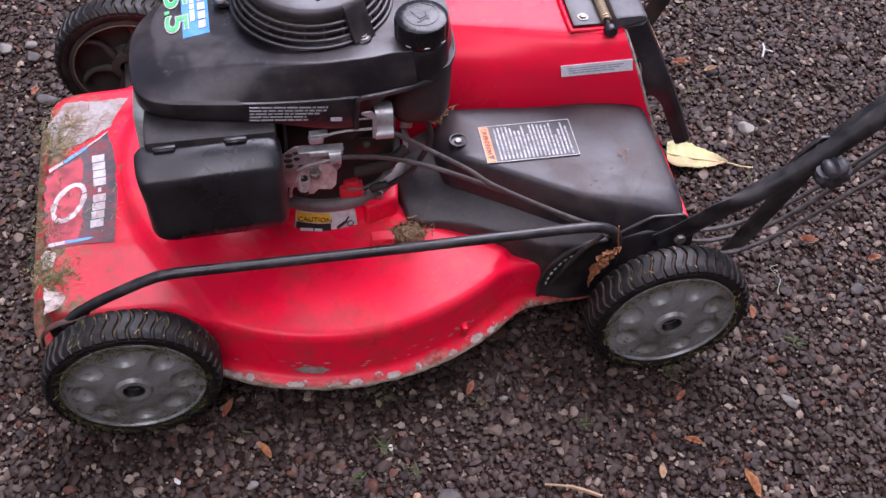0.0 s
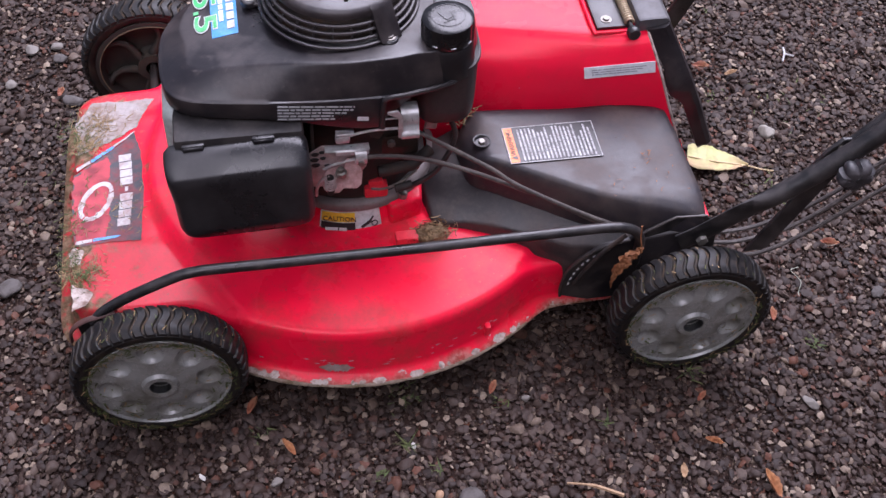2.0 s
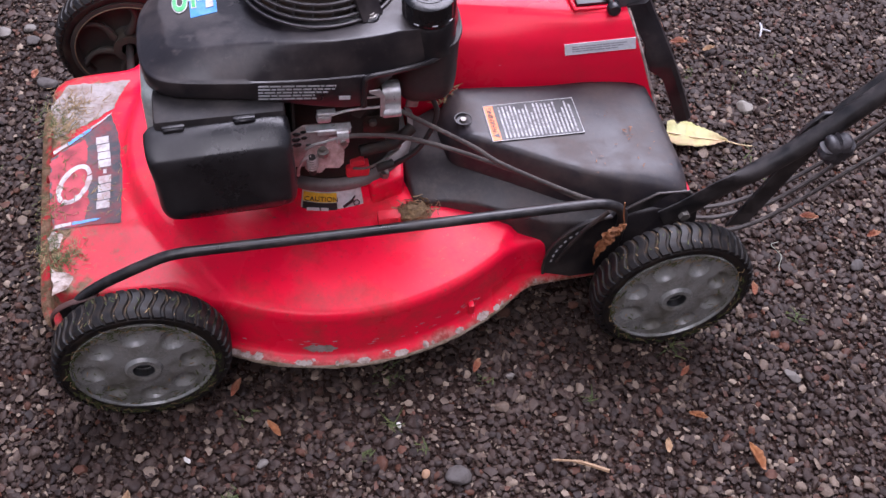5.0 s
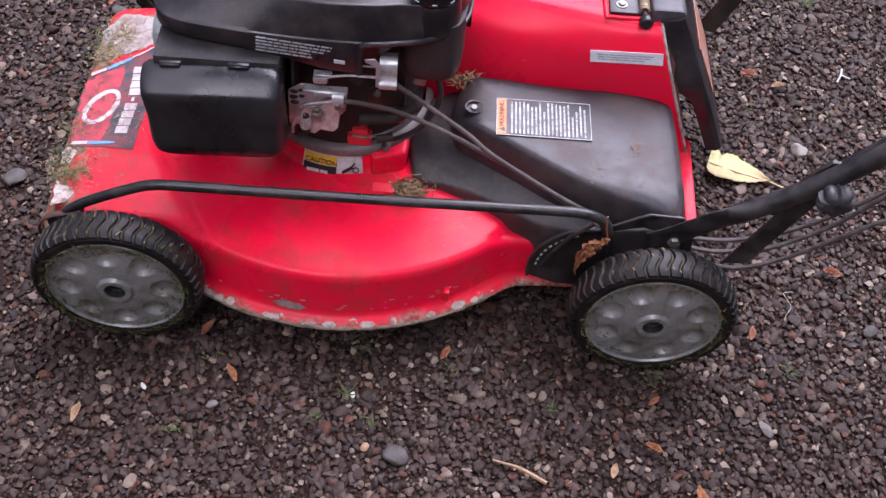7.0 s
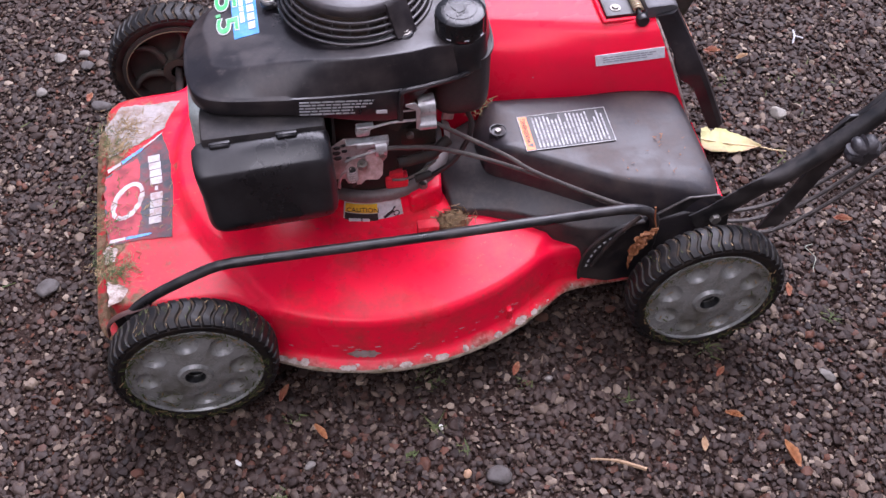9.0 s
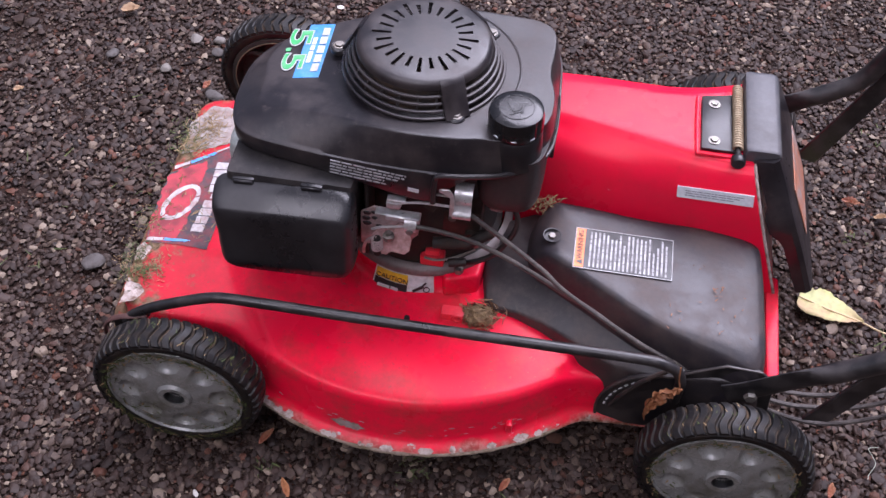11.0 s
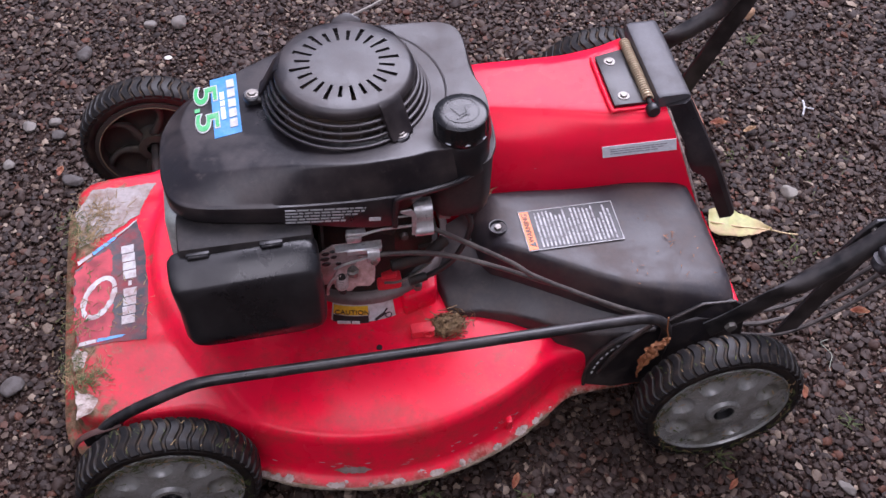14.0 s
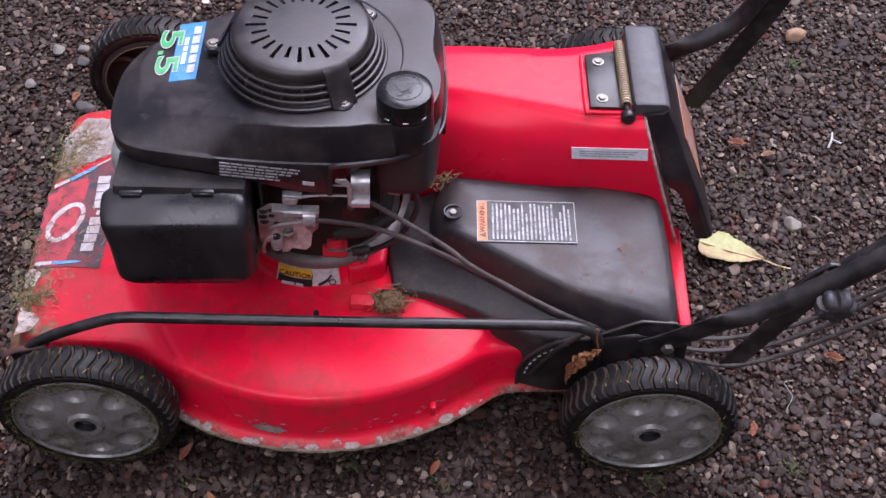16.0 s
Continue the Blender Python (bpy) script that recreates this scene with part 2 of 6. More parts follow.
def soil_mat():
    """Packed brown soil full of grit and half-sunk pebbles."""
    m, nt, b = nodes_of("packed_soil")
    v = coords(nt)
    big, mid, fine = noise_tex(nt, v, 4, 6), noise_tex(nt, v, 90, 5), noise_tex(nt, v, 350, 3)
    c = mix(nt, big, (0.010, 0.0046, 0.0031), (0.023, 0.0110, 0.0076))
    c = mix(nt, mid, c, (0.026, 0.0132, 0.0090))
    height = mathn(nt, "MULTIPLY", fine, 0.4)
    for scale, reach in ((260, 0.62), (115, 0.58)):
        cells = nt.nodes.new("ShaderNodeTexVoronoi")
        cells.inputs["Scale"].default_value = scale
        nt.links.new(v, cells.inputs["Vector"])
        pick = nt.nodes.new("ShaderNodeSeparateColor")
        nt.links.new(cells.outputs["Color"], pick.inputs[0])
        grit = ramp(nt, pick.outputs[0], STONE_TONES)
        shape = ramp(nt, cells.outputs["Distance"], [(0.30, grey(1.0)), (reach, grey(0.0))])
        here = mathn(nt, "MULTIPLY", shape, ramp(nt, pick.outputs[1], [(0.30, grey(0)), (0.40, grey(1))]))
        c = mix(nt, mathn(nt, "MULTIPLY", here, 0.92), c, grit)
        height = mathn(nt, "ADD", height, mathn(nt, "MULTIPLY", here, 115.0 / scale))
    nt.links.new(c, b.inputs["Base Color"])
    b.inputs["Roughness"].default_value = 0.85
    b.inputs["Specular IOR Level"].default_value = 0.2
    bump(nt, b, height, 0.9, 0.004)
    return m


# ---- mesh helpers ----
def finish(ob, sharp=38):
    me = ob.data
    me.shade_smooth()
    me.set_sharp_from_angle(angle=radians(sharp))
    return ob


def part(name, bm, material, parent=None, label="", sharp=38):
    me = bpy.data.meshes.new(name)
    bm.normal_update()
    bm.to_mesh(me)
    bm.free()
    me.materials.append(material)
    ob = new(name, me)
    while parent and parent.parent and parent.parent.parent:
        parent = parent.parent
    ob.parent = parent
    finish(ob, sharp)
    return tagged(ob, label)


def fix(bm):
    bmesh.ops.recalc_face_normals(bm, faces=bm.faces)
    return bm


def loft(rings, bm=None, cap=True, closed=True):
    """Skin closed rings of equal length, one after another."""
    bm = bm or bmesh.new()
    vs = [[bm.verts.new(p) for p in r] for r in rings]
    n = len(rings[0])
    for a, b in zip(vs, vs[1:]):
        for i in range(n if closed else n - 1):
            j = (i + 1) % n
            bm.faces.new((a[i], a[j], b[j], b[i]))
    if cap and closed:
        bm.faces.new(vs[0][::-1])
        bm.faces.new(vs[-1])
    return bm


def box(cx, cy, cz, sx, sy, sz, bevel=0.003, seg=2, m=None, bm=None):
    out = bm or bmesh.new()
    b = bmesh.new()
    bmesh.ops.create_cube(b, size=1, matrix=Matrix.Diagonal((sx, sy, sz, 1)))
    if bevel:
        bmesh.ops.bevel(b, geom=b.edges[:], offset=bevel, segments=seg, profile=0.6, affect="EDGES")
    b.transform(Matrix.Translation((cx, cy, cz)) @ (m or Matrix.Identity(4)))
    return join(out, b)


def join(out, b):
    me = bpy.data.meshes.new("tmp")
    b.to_mesh(me)
    b.free()
    out.from_mesh(me)
    bpy.data.meshes.remove(me)
    return out


def prism(poly, z0, z1, bevel=0.004, seg=3, bm=None, taper=0.0):
    """A plan polygon raised from z0 to z1, edges rounded."""
    out = bm or bmesh.new()
    b = bmesh.new()
    cx, cy = sum(p[0] for p in poly) / len(poly), sum(p[1] for p in poly) / len(poly)
    lo = [b.verts.new((x, y, z0)) for x, y in poly]
    hi = [b.verts.new((x + (cx - x) * taper, y + (cy - y) * taper, z1)) for x, y in poly]
    n = len(poly)
    b.faces.new(lo[::-1])
    b.faces.new(hi)
    for i in range(n):
        b.faces.new((lo[i], lo[(i + 1) % n], hi[(i + 1) % n], hi[i]))
    fix(b)
    if bevel:
        bmesh.ops.bevel(b, geom=b.edges[:], offset=bevel, segments=seg, profile=0.5, affect="EDGES", clamp_overlap=True)
    return join(out, b)


def lathe(profile, n=48, axis="z", bm=None, centre=(0, 0, 0), cap=False):
    """Turn (radius, height) pairs about an axis."""
    bm = bm or bmesh.new()
    rings = []
    for r, h in profile:
        ring = []
        for i in range(n):
            a = 2 * math.pi * i / n
            c, s = r * math.cos(a), r * math.sin(a)
            p = (c, s, h) if axis == "z" else (c, h, s)
            ring.append((p[0] + centre[0], p[1] + centre[1], p[2] + centre[2]))
        rings.append(ring)
    loft(rings, bm, cap=cap)
    return fix(bm)


def spline(pts, steps=8, closed=False):
    """Catmull-Rom through the points."""
    P = [Vector(p) for p in pts]
    n = len(P)
    out = []
    for i in range(n if closed else n - 1):
        a, b, c, d = (P[(i + k) % n] if closed else P[min(max(i + k, 0), n - 1)] for k in (-1, 0, 1, 2))
        for s in range(steps):
            t = s / steps
            out.append(0.5 * (2 * b + (c - a) * t + (2 * a - 5 * b + 4 * c - d) * t * t + (3 * b - a - 3 * c + d) * t ** 3))
    if not closed:
        out.append(P[-1])
    return out


def tube(pts, r, n=10, flat=None, bm=None):
    """A round bar along points; r a number or one per point; flat squeezes it: (factor across, factor up) per point."""
    bm = bm or bmesh.new()
    pts = [Vector(p) for p in pts]
    rings, side = [], None
    for i, p in enumerate(pts):
        d = (pts[min(i + 1, len(pts) - 1)] - pts[max(i - 1, 0)]).normalized()
        if side is None:
            side = d.cross(Vector((0, 0, 1)))
            side = side.normalized() if side.length > 1e-3 else Vector((1, 0, 0))
        side = (side - d * side.dot(d)).normalized()
        up = side.cross(d)
        rr = r[i] if isinstance(r, (list, tuple)) else r
        fa, fb = flat[i] if flat else (1, 1)
        rings.append([p + side * rr * fa * math.cos(2 * math.pi * k / n) + up * rr * fb * math.sin(2 * math.pi * k / n) for k in range(n)])
    loft(rings, bm)
    return fix(bm)


def smooth(a, b, x):
    t = np.clip((x - a) / (b - a), 0, 1)
    return t * t * (3 - 2 * t)


def smax(a, b, k=0.006):
    return (a + b + math.sqrt((a - b) ** 2 + k * k)) / 2


def lettering(text, size, depth=0.0004, grow=0.0):
    """Raised letters from the built-in font, as a bmesh in the xy plane, centred."""
    cu = bpy.data.curves.new("letters", "FONT")
    cu.body, cu.size, cu.extrude, cu.align_x, cu.align_y = text, size, depth, "CENTER", "CENTER"
    cu.offset = grow
    ob = new("letters", cu)
    bpy.context.view_layer.update()
    me = bpy.data.meshes.new_from_object(ob.evaluated_get(bpy.context.evaluated_depsgraph_get()))
    bm = bmesh.new()
    bm.from_mesh(me)
    bpy.data.objects.remove(ob)
    bpy.data.meshes.remove(me)
    bpy.data.curves.remove(cu)
    return bm


def frame_of(origin, u, v):
    """A pose whose x runs along u, y along v, at origin."""
    u, v = Vector(u).normalized(), Vector(v)
    w = u.cross(v).normalized()
    v = w.cross(u)
    return Matrix((( u.x, v.x, w.x, origin[0]), (u.y, v.y, w.y, origin[1]), (u.z, v.z, w.z, origin[2]), (0, 0, 0, 1)))


def plate(m, w, h, t=0.0008, bm=None):
    """A thin sheet of w x h, centred at m."""
    b = bmesh.new()
    bmesh.ops.create_cube(b, size=1, matrix=Matrix.Diagonal((w, h, t, 1)))
    b.transform(m)
    return join(bm or bmesh.new(), b)


def bars(m, w, h, rows, seed=1, fill=0.55, t=0.0006, gap=0.35):
    """Lines of unreadable print: short bars in rows over w x h."""
    rnd = random.Random(seed)
    bm = bmesh.new()
    step = h / rows
    for r in range(rows):
        x, y = -w / 2, h / 2 - (r + 0.5) * step
        end = w / 2 - (rnd.random() ** 2) * w * 0.4
        while x < end:
            l = min(end - x, step * rnd.uniform(0.8, 3.2))
            plate(m @ Matrix.Translation((x + l / 2, y, 0)), l, step * fill, t, bm)
            x += l + step * gap
    return bm


# ---- ground ----
def ground_z(x, y):
    return 0.0025 * noise.noise(Vector((x * 2.1, y * 2.1, 3.0)))


def build_ground():
    bm = bmesh.new()
    xs = [-60, -20, -6, -2.5] + [-1.6 + 0.04 * i for i in range(101)] + [3.2, 6, 20, 60]
    ys = [-60, -20, -6, -2.5] + [-1.4 + 0.04 * i for i in range(91)] + [3.0, 6, 20, 60]
    grid = [[bm.verts.new((x, y, ground_z(x, y) - 0.002)) for x in xs] for y in ys]
    for a, b in zip(grid, grid[1:]):
        for i in range(len(xs) - 1):
            bm.faces.new((a[i], a[i + 1], b[i + 1], b[i]))
    ob = part("ground", bm, soil_mat())
    tagged(ob, "dark brown packed soil beneath loose gravel", "ground", kind="structure")


def stone_shapes(count, sub, seed, low=0.46, high=0.80):
    """Unit pebbles with flattened, knocked-off sides."""
    rng = np.random.default_rng(seed)
    bm = bmesh.new()
    bmesh.ops.create_icosphere(bm, subdivisions=sub, radius=1.0)
    v = np.array([p.co[:] for p in bm.verts])
    f = np.array([[q.index for q in p.verts] for p in bm.faces])
    bm.free()
    out = []
    for _ in range(count):
        w = v.copy()
        for _ in range(9):
            n = rng.normal(size=3)
            n /= np.linalg.norm(n)
            d = w @ n
            cut = rng.uniform(low, high)
            w -= np.outer(np.maximum(d - cut, 0), n)
        w *= 1 + rng.normal(0, 0.06 if sub == 1 else 0.03, (len(w), 1))
        w *= np.array([rng.uniform(1.0, 1.5), rng.uniform(0.8, 1.15), rng.uniform(0.45, 0.7)]) * 1.15
        out.append(w)
    return out, f


def scatter_stones(name, xy, radius, sub, seed, material, lift):
    rng = np.random.default_rng(seed)
    shapes, f = stone_shapes(24, sub, seed)
    V, F, n = [], [], 0
    kind = rng.integers(0, len(shapes), len(xy))
    spin, tilt, head = rng.uniform(0, 6.283, len(xy)), rng.normal(0, 0.3, len(xy)), rng.uniform(0, 6.283, len(xy))
    for k, (x, y) in enumerate(xy):
        w = shapes[kind[k]] * radius[k]
        c, s = math.cos(spin[k]), math.sin(spin[k])
        w = w @ np.array([[c, s, 0], [-s, c, 0], [0, 0, 1]])
        c, s = math.cos(tilt[k]), math.sin(tilt[k])
        w = w @ np.array([[c, 0, -s], [0, 1, 0], [s, 0, c]])
        V.append(w + (x, y, ground_z(x, y) + lift * radius[k]))
        F.append(f + n)
        n += len(w)
    V, F = np.concatenate(V), np.concatenate(F)
    me = bpy.data.meshes.new(name)
    me.vertices.add(len(V))
    me.vertices.foreach_set("co", V.astype(np.float32).ravel())
    me.loops.add(len(F) * 3)
    me.loops.foreach_set("vertex_index", F.astype(np.int32).ravel())
    me.polygons.add(len(F))
    me.polygons.foreach_set("loop_start", np.arange(0, len(F) * 3, 3, dtype=np.int32))
    me.update(calc_edges=True)
    me.shade_smooth()
    me.set_sharp_from_angle(angle=radians(44))
    me.materials.append(material)
    return new(name, me)


def jittered(p, x0, x1, y0, y1, rng):
    gx, gy = np.meshgrid(np.arange(x0, x1, p), np.arange(y0, y1, p))
    return np.stack([gx.ravel(), gy.ravel()], 1) + rng.uniform(-0.55, 0.55, (gx.size, 2)) * p


def build_gravel():
    """Small stones over all, pebbles bedded among them, thinning out beyond the yard's middle."""
    rng = np.random.default_rng(5)
    stone = gravel_mat()

    def laid(xy, keep_bare):
        hidden = (np.abs(xy[:, 0] - 0.3) < 0.24) & (np.abs(xy[:, 1] - 0.4) < 0.17)
        reach = 0.30 * np.maximum(xy[:, 1], 0.0)
        out = np.maximum(-0.44 - reach - xy[:, 0], xy[:, 0] - 1.12 - reach)
        far = out > rng.exponential(0.06, len(xy))
        bare = np.array([noise.noise(Vector((x * 7.0, y * 7.0, 7.0))) for x, y in xy])
        worn = bare > rng.uniform(*keep_bare, len(xy))
        return xy[~hidden & ~far & ~worn]

    xy = laid(jittered(GRAVEL_PITCH, -1.3, 2.0, -0.52, 1.72, rng), (0.25, 1.0))
    r = np.clip(rng.lognormal(math.log(0.0035), 0.34, len(xy)), 0.0018, 0.0065)
    ob = scatter_stones("gravel", xy, r, 1, 11, stone, 0.32)
    tagged(ob, "small dark grey and brown rounded gravel covering the ground", "gravel", kind="stuff")
    xy = laid(jittered(0.0150, -1.3, 2.0, -0.52, 1.72, rng), (-0.35, 0.75))
    r = np.clip(rng.lognormal(math.log(0.0051), 0.24, len(xy)), 0.0036, 0.0095)
    ob = scatter_stones("larger_gravel", xy, r, 2, 12, stone, 0.26)
    tagged(ob, "larger grey and brown pebbles bedded in the gravel", "gravel", kind="stuff")
    xy = np.stack([rng.uniform(-3.2, 3.8, 9000), rng.uniform(-2.0, 3.6, 9000)], 1)
    r = np.clip(rng.lognormal(math.log(0.0085), 0.25, len(xy)), 0.006, 0.014)
    outside = (xy[:, 0] < -0.5) | (xy[:, 0] > 1.2) | (xy[:, 1] > 1.6) | (xy[:, 1] < -0.5)
    ob = scatter_stones("scattered_pebbles", xy[outside], r[outside], 1, 13, stone, 0.3)
    tagged(ob, "scattered grey pebbles on the wider yard", "gravel", kind="stuff")


def build_wall():
    """Unseen boarded wall added at the camera's back to block low sky light."""
    bm = bmesh.new()
    for k in range(13):
        box(0.5, -2.60, 0.11 + 0.22 * k, 14.0, 0.03, 0.215, 0.004, 1, Matrix.Rotation(radians(4), 4, "X"), bm)
    box(0.5, -2.70, 1.45, 14.0, 0.16, 2.90, 0.01, 1, None, bm)
    ob = part("wall_sky_block", bm, surface("sky_block_boards", (0.15, 0.118, 0.10), (0.10, 0.08, 0.07), 0.7, big=3, dust=0.5))
    tagged(ob, "unseen brown boarded wall added behind the camera to block sky light", "wall", kind="structure")


GRAVEL_PITCH = 0.0074
build_ground()
build_gravel()
build_wall()

# ---- lawn mower ----
mower = new("lawn_mower")
tagged(mower, "red walk-behind lawn mower with black petrol engine, standing on gravel", "lawn mower")

BOWL, PED = (0.268, 0.335), (0.265, 0.292)


def deck_z(x, y):
    """Height of the deck's upper skin."""
    dx, dy = x - BOWL[0], y - BOWL[1]
    d = math.hypot(dx, dy)
    ca = -dx / max(d, 1e-6)
    edge = 0.335 - 0.050 * float(smooth(0.35, 0.85, ca)) - 0.02 * float(smooth(0.4, 0.8, -ca))
    bowl = 0.146 + 0.018 * (1 - (d / 0.315) ** 2) - 0.06 * float(smooth(edge - 0.016, edge + 0.014, d))
    off = abs(y - 0.335)
    apron = 0.140 - 3.6 * min(x, 0.0) ** 2 - 0.016 * float(smooth(0.112, 0.145, off)) - 0.6 * max(0.0, x - 0.12)
    rear = 0.132 - 0.5 * max(0.0, 0.42 - x)
    z = smax(smax(bowl, apron, 0.008), rear, 0.008)
    dp = math.hypot((x - PED[0]), (y - PED[1]))
    ped = 0.186 - 0.050 * float(smooth(0.102, 0.121, dp))
    return smax(z, ped, 0.006) - 0.0008


def deck_edge(a):
    """How far the deck's side lies from the bowl's centre along a heading."""
    c, s = math.cos(a), math.sin(a)
    hx = (0.725 - BOWL[0]) if c > 0 else (BOWL[0] + 0.112)
    hy = 0.235 if c > 0 else 0.235 - (0.055 if s > 0 else 0.0) * float(smooth(0.35, 0.8, -c))
    n = 14
    boxr = ((abs(c) / hx) ** n + (abs(s) / hy) ** n) ** (-1 / n)
    return smax(boxr, 0.322, 0.012) - 0.002


def build_deck():
    n, m = 288, 84
    prof = lambda R, z, zf: [(R - 0.006, z - 0.0015), (R - 0.002, z - 0.006), (R, z - 0.014), (R + 0.004, zf + 0.016), (R + 0.006, zf + 0.010),
                             (R + 0.012, zf + 0.007), (R + 0.020, zf + 0.004), (R + 0.022, zf), (R + 0.016, zf - 0.003), (R + 0.0, zf - 0.001), (R - 0.004, zf + 0.03)]
    rings = []
    for k in range(1, m + 1):
        ring = []
        for i in range(n):
            a = 2 * math.pi * i / n
            R = deck_edge(a) - 0.012
            r = R * k / m
            x, y = BOWL[0] + r * math.cos(a), BOWL[1] + r * math.sin(a)
            ring.append((x, y, deck_z(x, y)))
        rings.append(ring)
    skirts = []
    for i in range(n):
        a = 2 * math.pi * i / n
        R = deck_edge(a)
        x, y = BOWL[0] + (R - 0.012) * math.cos(a), BOWL[1] + (R - 0.012) * math.sin(a)
        front = 1.0 - float(smooth(-0.105, -0.06, x))
        zf = 0.066 + 0.013 * front
        skirts.append([(BOWL[0] + r * math.cos(a), BOWL[1] + r * math.sin(a), z) for r, z in prof(R, deck_z(x, y), zf)])
    for k in range(11):
        rings.append([s[k] for s in skirts])
    bm = loft(rings, cap=False)
    centre = bm.verts.new((BOWL[0], BOWL[1], deck_z(*BOWL)))
    bm.verts.ensure_lookup_table()
    for i in range(n):
        bm.faces.new((centre, bm.verts[i], bm.verts[(i + 1) % n]))
    return part("deck", fix(bm), red_paint, mower, "scuffed red steel mowing deck with chipped rim", 50)


deck = build_deck()


# ---- wheels ----
WHEEL_R, WHEEL_W = 0.108, 0.046
wheel_meshes = {}


def wheel_bmeshes():
    # dished grey face with eight round dimples; the axle lies along y, the face looks to -y
    bm = bmesh.new()
    n, rings = 128, []
    radii = [0.0135, 0.016, 0.0175, 0.020, 0.023] + [0.026 + 0.0018 * i for i in range(31)] + [0.083, 0.0845, 0.086, 0.088, 0.0885]
    for r in radii:
        ring = []
        for i in range(n):
            a = 2 * math.pi * i / n
            h = 0.0045 * float(smooth(0.02, 0.078, r)) + 0.0005
            if r < 0.0165:
                h = -0.0035
            elif r < 0.0205:
                h = -0.004
            if r > 0.0825:
                h -= 0.0035 * float(smooth(0.0825, 0.0845, r))
            if r > 0.0875:
                h += 0.012
            for k in range(8):
                b = 2 * math.pi * (k + 0.35) / 8
                d = math.hypot(r * math.cos(a) - 0.0595 * math.cos(b), r * math.sin(a) - 0.0595 * math.sin(b))
                if d < 0.0150:
                    h += 0.0100 * (1 - (d / 0.0150) ** 2) ** 0.55
            ring.append((r * math.cos(a), h, r * math.sin(a)))
        rings.append(ring)
    rings.insert(0, [(0.0125 * math.cos(2 * math.pi * i / n), 0.016, 0.0125 * math.sin(2 * math.pi * i / n)) for i in range(n)])
    rings.append([(0.0885 * math.cos(2 * math.pi * i / n), 0.030, 0.0885 * math.sin(2 * math.pi * i / n)) for i in range(n)])
    loft(rings, bm, cap=False)
    wheel_meshes["wheel"] = fix(bm)
    # tyre with a wavy cross tread
    prof = [(0.086, 0.004), (0.091, 0.001), (0.097, 0.0015), (0.1015, 0.006), (0.1025, 0.012), (0.1030, 0.023), (0.1025, 0.034), (0.1015, 0.040), (0.097, 0.0445), (0.091, 0.045), (0.086, 0.042)]
    bm = lathe(prof, 96, "y")
    wheel_meshes["tyre"] = bm
    wheel_meshes["groove_dirt"] = lathe([(0.1018, 0.0035), (0.1036, 0.007), (0.1040, 0.014), (0.1042, 0.023), (0.1040, 0.032), (0.1036, 0.039), (0.1018, 0.0425)], 96, "y")
    ringsl = []
    for k in range(9):
        y = 0.0015 + 0.043 * k / 8
        wave = 0.0036 * math.sin(2 * math.pi * k / 8 * 1.05 + 0.4)
        e = abs(k - 4) / 4
        top = WHEEL_R - 0.0006 - 0.0050 * e ** 5
        w = 0.0057
        ring = []
        for da, rr in ((-w, 0.0985), (-w * 0.93, top - 0.0014), (-w * 0.72, top), (w * 0.72, top), (w * 0.93, top - 0.0014), (w, 0.0985)):
            a = (da + wave) / 0.105
            ring.append((rr * math.cos(a), y, rr * math.sin(a)))
        ringsl.append(ring)
    wheel_meshes["tread_lug"] = fix(loft(ringsl))
    # sunk axle end, bore blackened to stand for shade, and the ribbed back
    wheel_meshes["dark_axle_bore"] = lathe([(0.0, 0.011), (0.007, 0.011), (0.0125, 0.0115), (0.0130, 0.009), (0.0130, -0.0022)], 24, "y")
    wheel_meshes["inner_web"] = lathe([(0.012, 0.047), (0.024, 0.046), (0.022, 0.030), (0.026, 0.022), (0.05, 0.020), (0.074, 0.026), (0.076, 0.041), (0.080, 0.0455), (0.086, 0.0445), (0.087, 0.038)], 64, "y")
    wheel_meshes["rim_edge"] = tube([(0.0795 * math.cos(t), 0.0462, 0.0795 * math.sin(t)) for t in np.linspace(0, 2 * math.pi, 65)], 0.0010, 5)
    wheel_meshes["web_rib"] = tube([(0.020 + 0.057 * t, 0.036 - 0.004 * math.sin(3.1 * t), 0.016 * math.sin(2.6 * t)) for t in np.linspace(0, 1, 9)], [0.007, 0.0065, 0.006, 0.0055, 0.005, 0.005, 0.005, 0.005, 0.006], 8)


wheel_bmeshes()
for key, bmw in list(wheel_meshes.items()):
    me = bpy.data.meshes.new(key)
    bmw.normal_update()
    bmw.to_mesh(me)
    bmw.free()
    me.materials.append({"wheel": rim_plastic, "tyre": rubber, "groove_dirt": tread_dirt, "tread_lug": rubber, "dark_axle_bore": black_ink, "inner_web": inner_plastic, "web_rib": inner_plastic, "rim_edge": surface("pale_rim_dirt", (0.15, 0.115, 0.07), (0.08, 0.055, 0.03), 0.8, big=60, dust=0.6)}[key])
    wheel_meshes[key] = me


